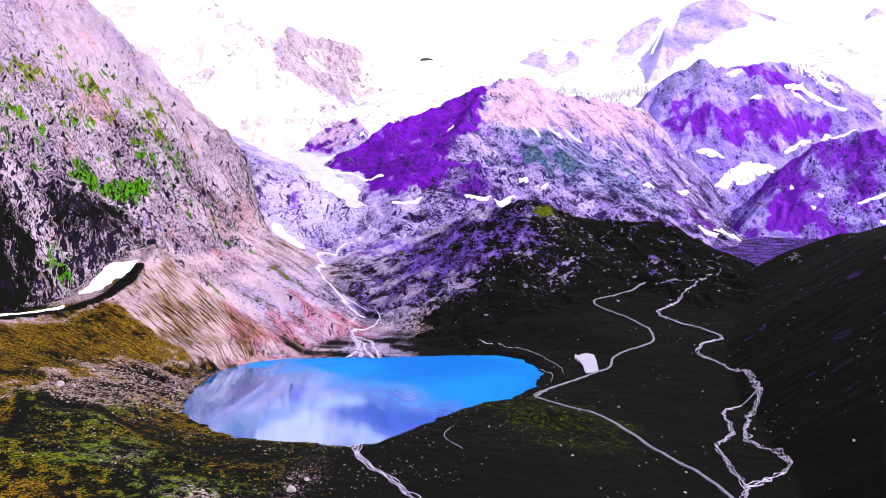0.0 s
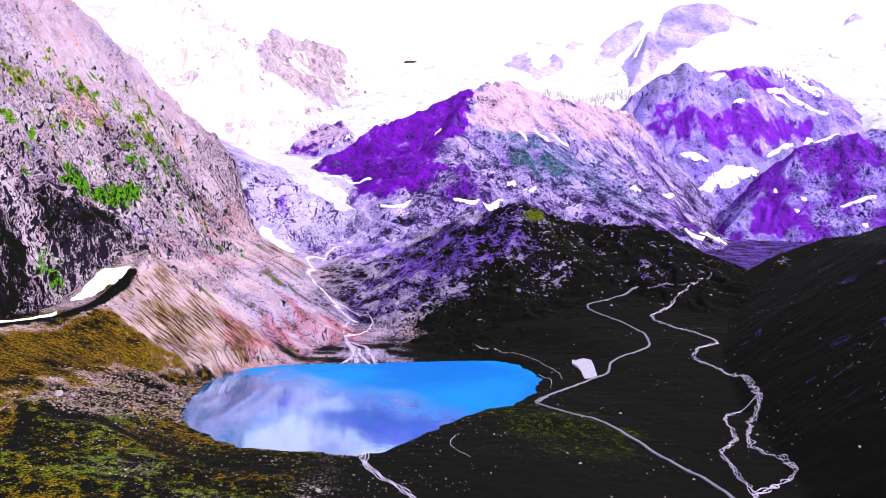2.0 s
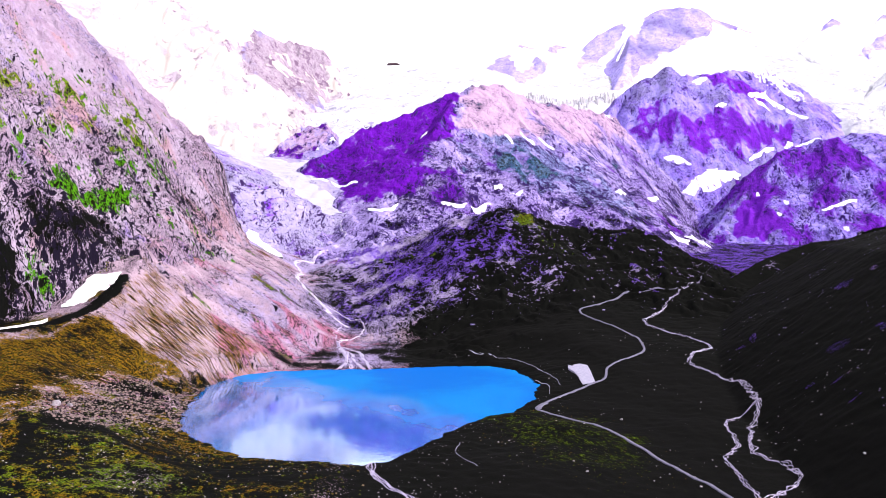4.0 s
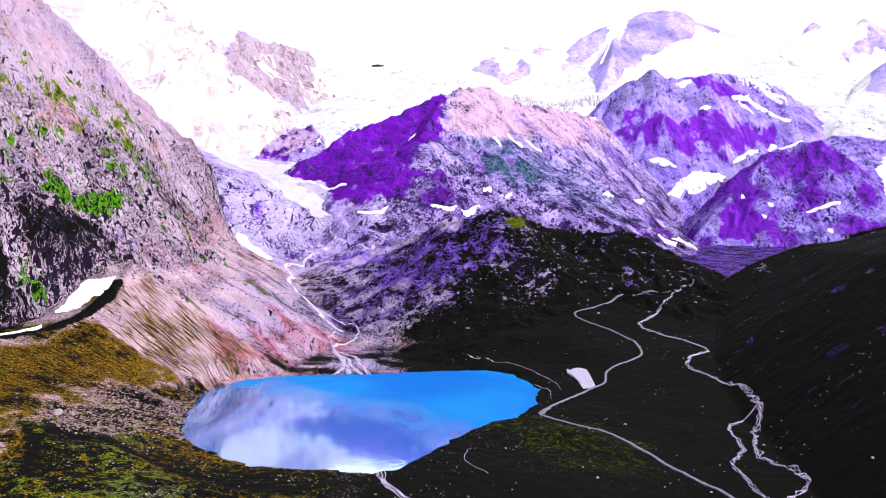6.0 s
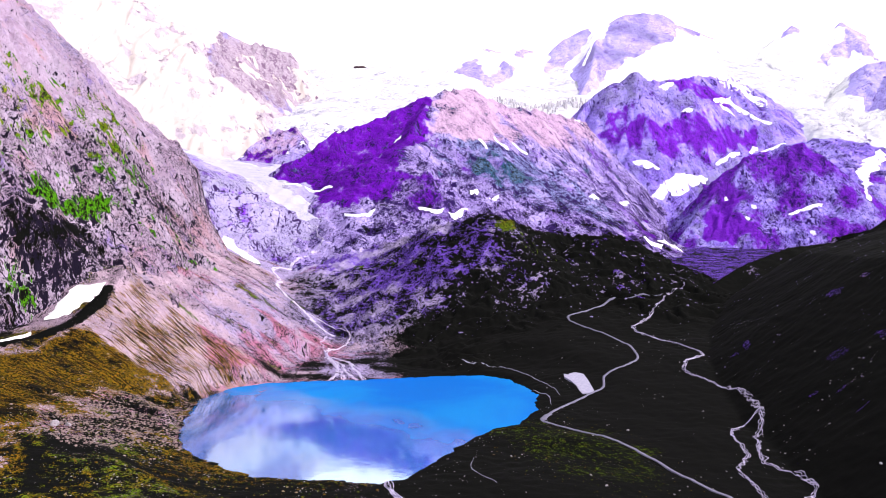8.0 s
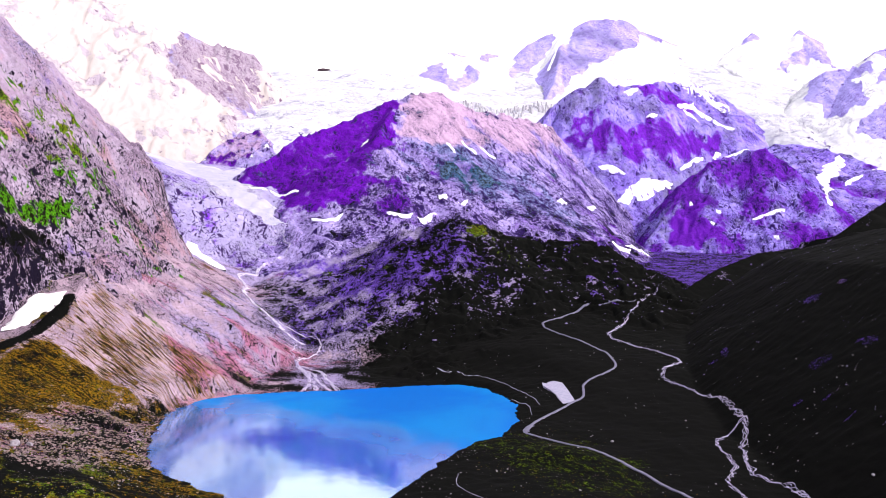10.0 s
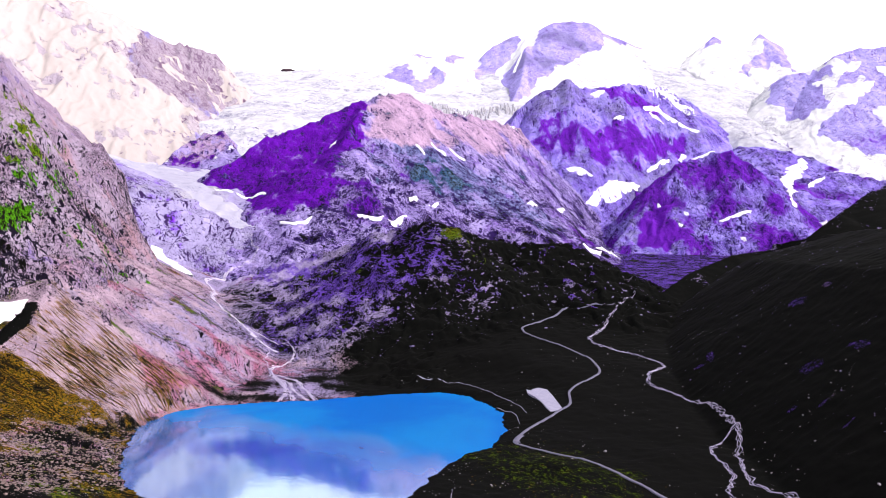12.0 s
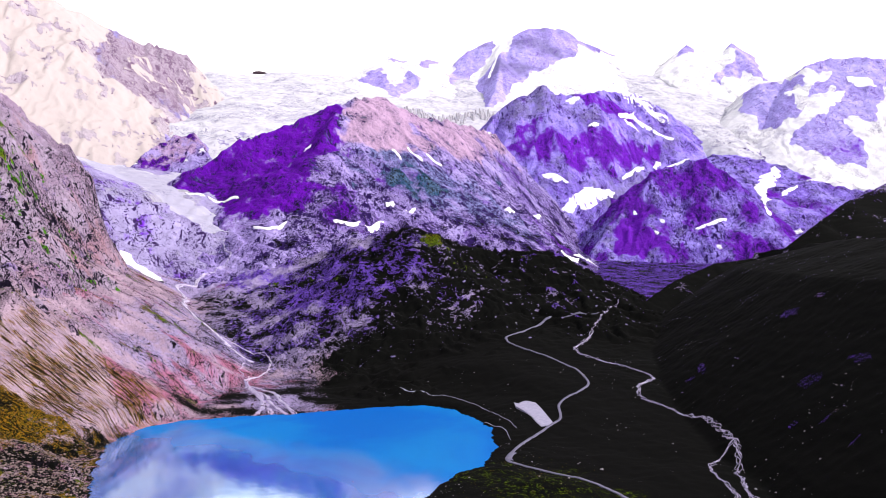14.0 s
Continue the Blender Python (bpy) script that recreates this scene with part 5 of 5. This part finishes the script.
me.materials.append(M_GRAVEL)
tagged(new("gravel_lot", me), "pale gravel parking lot beside the mountain road", "parking lot", kind="structure")
ribbon("footpath", [(40, 1012), (65, 1001), (90, 992), (105, 960), (118, 902), (123, 860), (122, 826)], 0.5, M_GRAVEL, 0.35, wobble=1.5, seed=540, label="thin pale footpath along the lake shore", category="path", kind="structure")
ribbon("footpath", [(103, 870), (110, 830), (104, 790)], 0.45, M_GRAVEL, 0.3, wobble=1.0, seed=547, label="thin pale footpath between lake and road", category="path", kind="structure")
ribbon("footpath", [(4, 615), (0, 596), (3, 575), (12, 555)], 0.3, M_GRAVEL, 0.3, wobble=1.0, seed=553, label="faint pale footpath in the dark heath", category="path", kind="structure")

ribbon("lay_by", [(83, 724), (85, 734), (93, 746)], 4.2, M_ROAD, 0.55, label="widened gravelly lay-by in the road bend", category="lay-by", kind="structure")


# ---- stones ----
def stone_shape(seed):
    """An angular block: a jittered, flattened icosphere."""
    rnd = random.Random(seed)
    bm = bmesh.new()
    bmesh.ops.create_icosphere(bm, subdivisions=1, radius=1.0)
    for v in bm.verts:
        v.co *= 0.7 + 0.5 * rnd.random()
        v.co.z *= 0.65
    co = np.array([v.co[:] for v in bm.verts])
    tri = np.array([[v.index for v in f.verts] for f in bm.faces])
    bm.free()
    return co, tri


SHAPES = [stone_shape(k) for k in range(6)]


def scatter(name, count, x0, x1, y0, y1, small, large, where, material, label, seed):
    """Loose stones too many to count, joined."""
    rng = np.random.default_rng(seed)
    X, Y = rng.uniform(x0, x1, count), rng.uniform(y0, y1, count)
    keep = where(X, Y) > rng.random(count)
    X, Y = X[keep], Y[keep]
    Z = land(X, Y)
    size = small + (large - small) * rng.random(len(X)) ** 4
    co, tri, base = [], [], 0
    for x, y, z, r, a, k in zip(X, Y, Z, size, rng.uniform(0, 6.3, len(X)), rng.integers(0, 6, len(X))):
        c, t = SHAPES[k]
        ca, sa = math.cos(a), math.sin(a)
        co.append(np.c_[(c[:, 0] * ca - c[:, 1] * sa) * r + x, (c[:, 0] * sa + c[:, 1] * ca) * r + y, c[:, 2] * r + z + 0.2 * r])
        tri.append(t + base)
        base += len(c)
    me = mesh_from(name, np.concatenate(co), np.concatenate(tri), material, flat=True)
    return tagged(new(name, me), label, "stones", kind="stuff")


def clumps(X, Y, size, seed, cut=0.1):
    return smooth(cut, cut + 0.5, fbm(X, Y, size, 3, seed))


scatter("stones", 12000, -340, 30, 410, 700, 0.12, 0.7, lambda X, Y: 0.08 + 0.5 * clumps(X, Y, 40, 701) + (lake_edge(X, Y) > -3) * -9, M_STONE,
        "pale loose stones strewn over the heath before the lake", 1)
scatter("stones", 11000, -350, -215, 560, 880, 0.3, 1.4, lambda X, Y: 0.02 + 0.9 * region(X, Y, STONY, 20, 26, 40, 204) + (lake_edge(X, Y) > -2) * -9, M_BLOCK,
        "dense pinkish grey boulder field on the moraine slope", 2)
scatter("stones", 3200, 20, 420, 440, 1050, 0.2, 0.9, lambda X, Y: 0.05 + 0.6 * clumps(X, Y, 70, 703) + (lake_edge(X, Y) > -3) * -9, M_STONE,
        "scattered pale stones on the black valley floor", 3)
scatter("stones", 9000, -180, 460, 1130, 1640, 0.5, 2.4, lambda X, Y: 0.04 + 0.9 * clumps(X, Y, 60, 705) * (1 - 0.8 * smooth(0, 240, X)), M_LEDGE,
        "lilac blocks and ledges on the dark knoll", 4)
scatter("stones", 5000, -420, -100, 900, 1500, 0.4, 2.2, lambda X, Y: 0.25 + 0.5 * clumps(X, Y, 50, 707), M_DARK,
        "dark stones on the rose scree slope", 5)


scatter("stones", 5000, 300, 640, 560, 1330, 0.25, 1.0, lambda X, Y: 0.02 + 0.55 * clumps(X, Y, 60, 709, 0.25), M_LEDGE,
        "violet flecks of rock on the shaded slope", 8)


def boulder(x, y, r, seed, label):
    """A single large block, cracked into flat faces."""
    rnd = random.Random(seed)
    bm = bmesh.new()
    bmesh.ops.create_icosphere(bm, subdivisions=3, radius=1.0)
    cuts = [(Vector((rnd.uniform(-1, 1), rnd.uniform(-1, 1), rnd.uniform(-0.3, 1))).normalized(), rnd.uniform(0.55, 0.85)) for _ in range(9)]
    for v in bm.verts:
        for nrm, dist in cuts:
            over = v.co.dot(nrm) - dist
            if over > 0:
                v.co -= nrm * over * 0.92
        v.co *= 1 + 0.08 * noise.noise(v.co * 2.3 + Vector((seed, 0, 0)))
        v.co.z *= 0.75
        v.co *= r
    me = bpy.data.meshes.new("boulder")
    bm.to_mesh(me)
    bm.free()
    me.materials.append(M_STONE)
    ob = new("boulder", me)
    ob.location = (x, y, float(land(x, y)) + 0.25 * r)
    return tagged(ob, label, "boulder")


boulder(-299, 631, 4.0, 1, "large pale boulder on the grassy moraine")
boulder(-291, 638, 2.6, 2, "pale block leaning beside a larger boulder")
boulder(-85, 448, 3.0, 3, "pale boulder in the dark heath before the lake")
boulder(-80, 470, 1.8, 4, "small pale boulder in the dark heath")


# ---- the rock tip that breaks the skyline of the icefield ----
bm = bmesh.new()
bmesh.ops.create_icosphere(bm, subdivisions=3, radius=1.0)
for v in bm.verts:
    v.co = Vector((v.co.x * 34, v.co.y * 16, v.co.z * 8 * (1 - 0.3 * v.co.x))) * (1 + 0.25 * noise.noise(v.co * 1.7))
me = bpy.data.meshes.new("rock_tip")
bm.to_mesh(me)
bm.free()
me.materials.append(M_DARK)
tip = new("rock_tip", me)
tip.location = (-75, 4205, float(land(-75, 4205)) + 3)
tagged(tip, "small dark rock tip on the icefield skyline", "rock")


# ---- seracs: ice towers along the edge of the icefield, between the dome and the cliff ----
def serac_mesh(seed):
    rnd = random.Random(seed)
    bm = bmesh.new()
    bmesh.ops.create_cube(bm, size=1.0)
    for v in bm.verts:
        k = 0.62 if v.co.z > 0 else 1.0
        v.co = Vector((v.co.x * k + rnd.uniform(-0.14, 0.14), v.co.y * k + rnd.uniform(-0.14, 0.14), v.co.z + rnd.uniform(-0.12, 0.2)))
    bmesh.ops.bevel(bm, geom=list(bm.edges), offset=0.08, segments=1, affect="EDGES")
    me = bpy.data.meshes.new("serac")
    bm.to_mesh(me)
    bm.free()
    me.materials.append(M_SERAC)
    return me


serac_meshes = [serac_mesh(k) for k in range(6)]
rnd = random.Random(77)
for k in range(150):
    u = rnd.random()
    x, y = 430 + 420 * u + rnd.uniform(-8, 8), 3255 + 100 * rnd.random() + 25 * math.sin(u * 9)
    ob = new("serac", serac_meshes[k % 6])
    tall = rnd.uniform(10, 24)
    ob.location = (x, y, float(land(x, y)) + tall * 0.25)
    ob.rotation_euler = (rnd.uniform(-0.15, 0.15), rnd.uniform(-0.15, 0.15), rnd.uniform(0, 6))
    ob.scale = (rnd.uniform(5, 10), rnd.uniform(5, 10), tall)
    ob.parent = glacier


# ---- tussocks of the near slopes ----
scatter("tussocks", 16000, -400, -60, 400, 860, 0.3, 1.1, lambda X, Y: (0.25 + 0.75 * clumps(X, Y, 26, 711, -0.1)) * (lake_edge(X, Y) < -3) * (0.35 + 0.65 * smooth(-60, -160, X)) * (1 - smooth(0.05, 0.3, shade_patch(X, Y))), M_TUSSOCK,
        "olive and ochre grass tussocks on the near slope", 6)["category"] = "grass"
scatter("tussocks", 2600, 20, 170, 520, 740, 0.15, 0.55, lambda X, Y: zone(X, Y, 88, 640, 60, 95, 18) * (lake_edge(X, Y) < -3), M_TUSSOCK,
        "olive grass tussocks on the knob beside the road", 7)["category"] = "grass"


# ---- single boulders standing out of the heath ----
first = boulder(150, 700, 1.6, 11, "pale grey boulder standing out of the dark heath")
tagged(first, group="boulders on the heath")
rnd = random.Random(91)
for k in range(46):
    x, y = (rnd.uniform(60, 330), rnd.uniform(480, 1040)) if k < 30 else (rnd.uniform(-60, 380), rnd.uniform(1180, 1440))
    if float(lake_edge(np.array([x]), np.array([y]))[0]) > -6:
        continue
    r = rnd.uniform(0.3, 0.9) * (1 if k < 30 else 1.4)
    m = pose(x, y, float(land(x, y)) + 0.3 * r, rnd.uniform(-20, 20), rnd.uniform(-20, 20), rnd.uniform(0, 360))
    ob = copy_thing(first, m)
    ob.scale = (r, r * rnd.uniform(0.7, 1.2), r * rnd.uniform(0.6, 0.9))
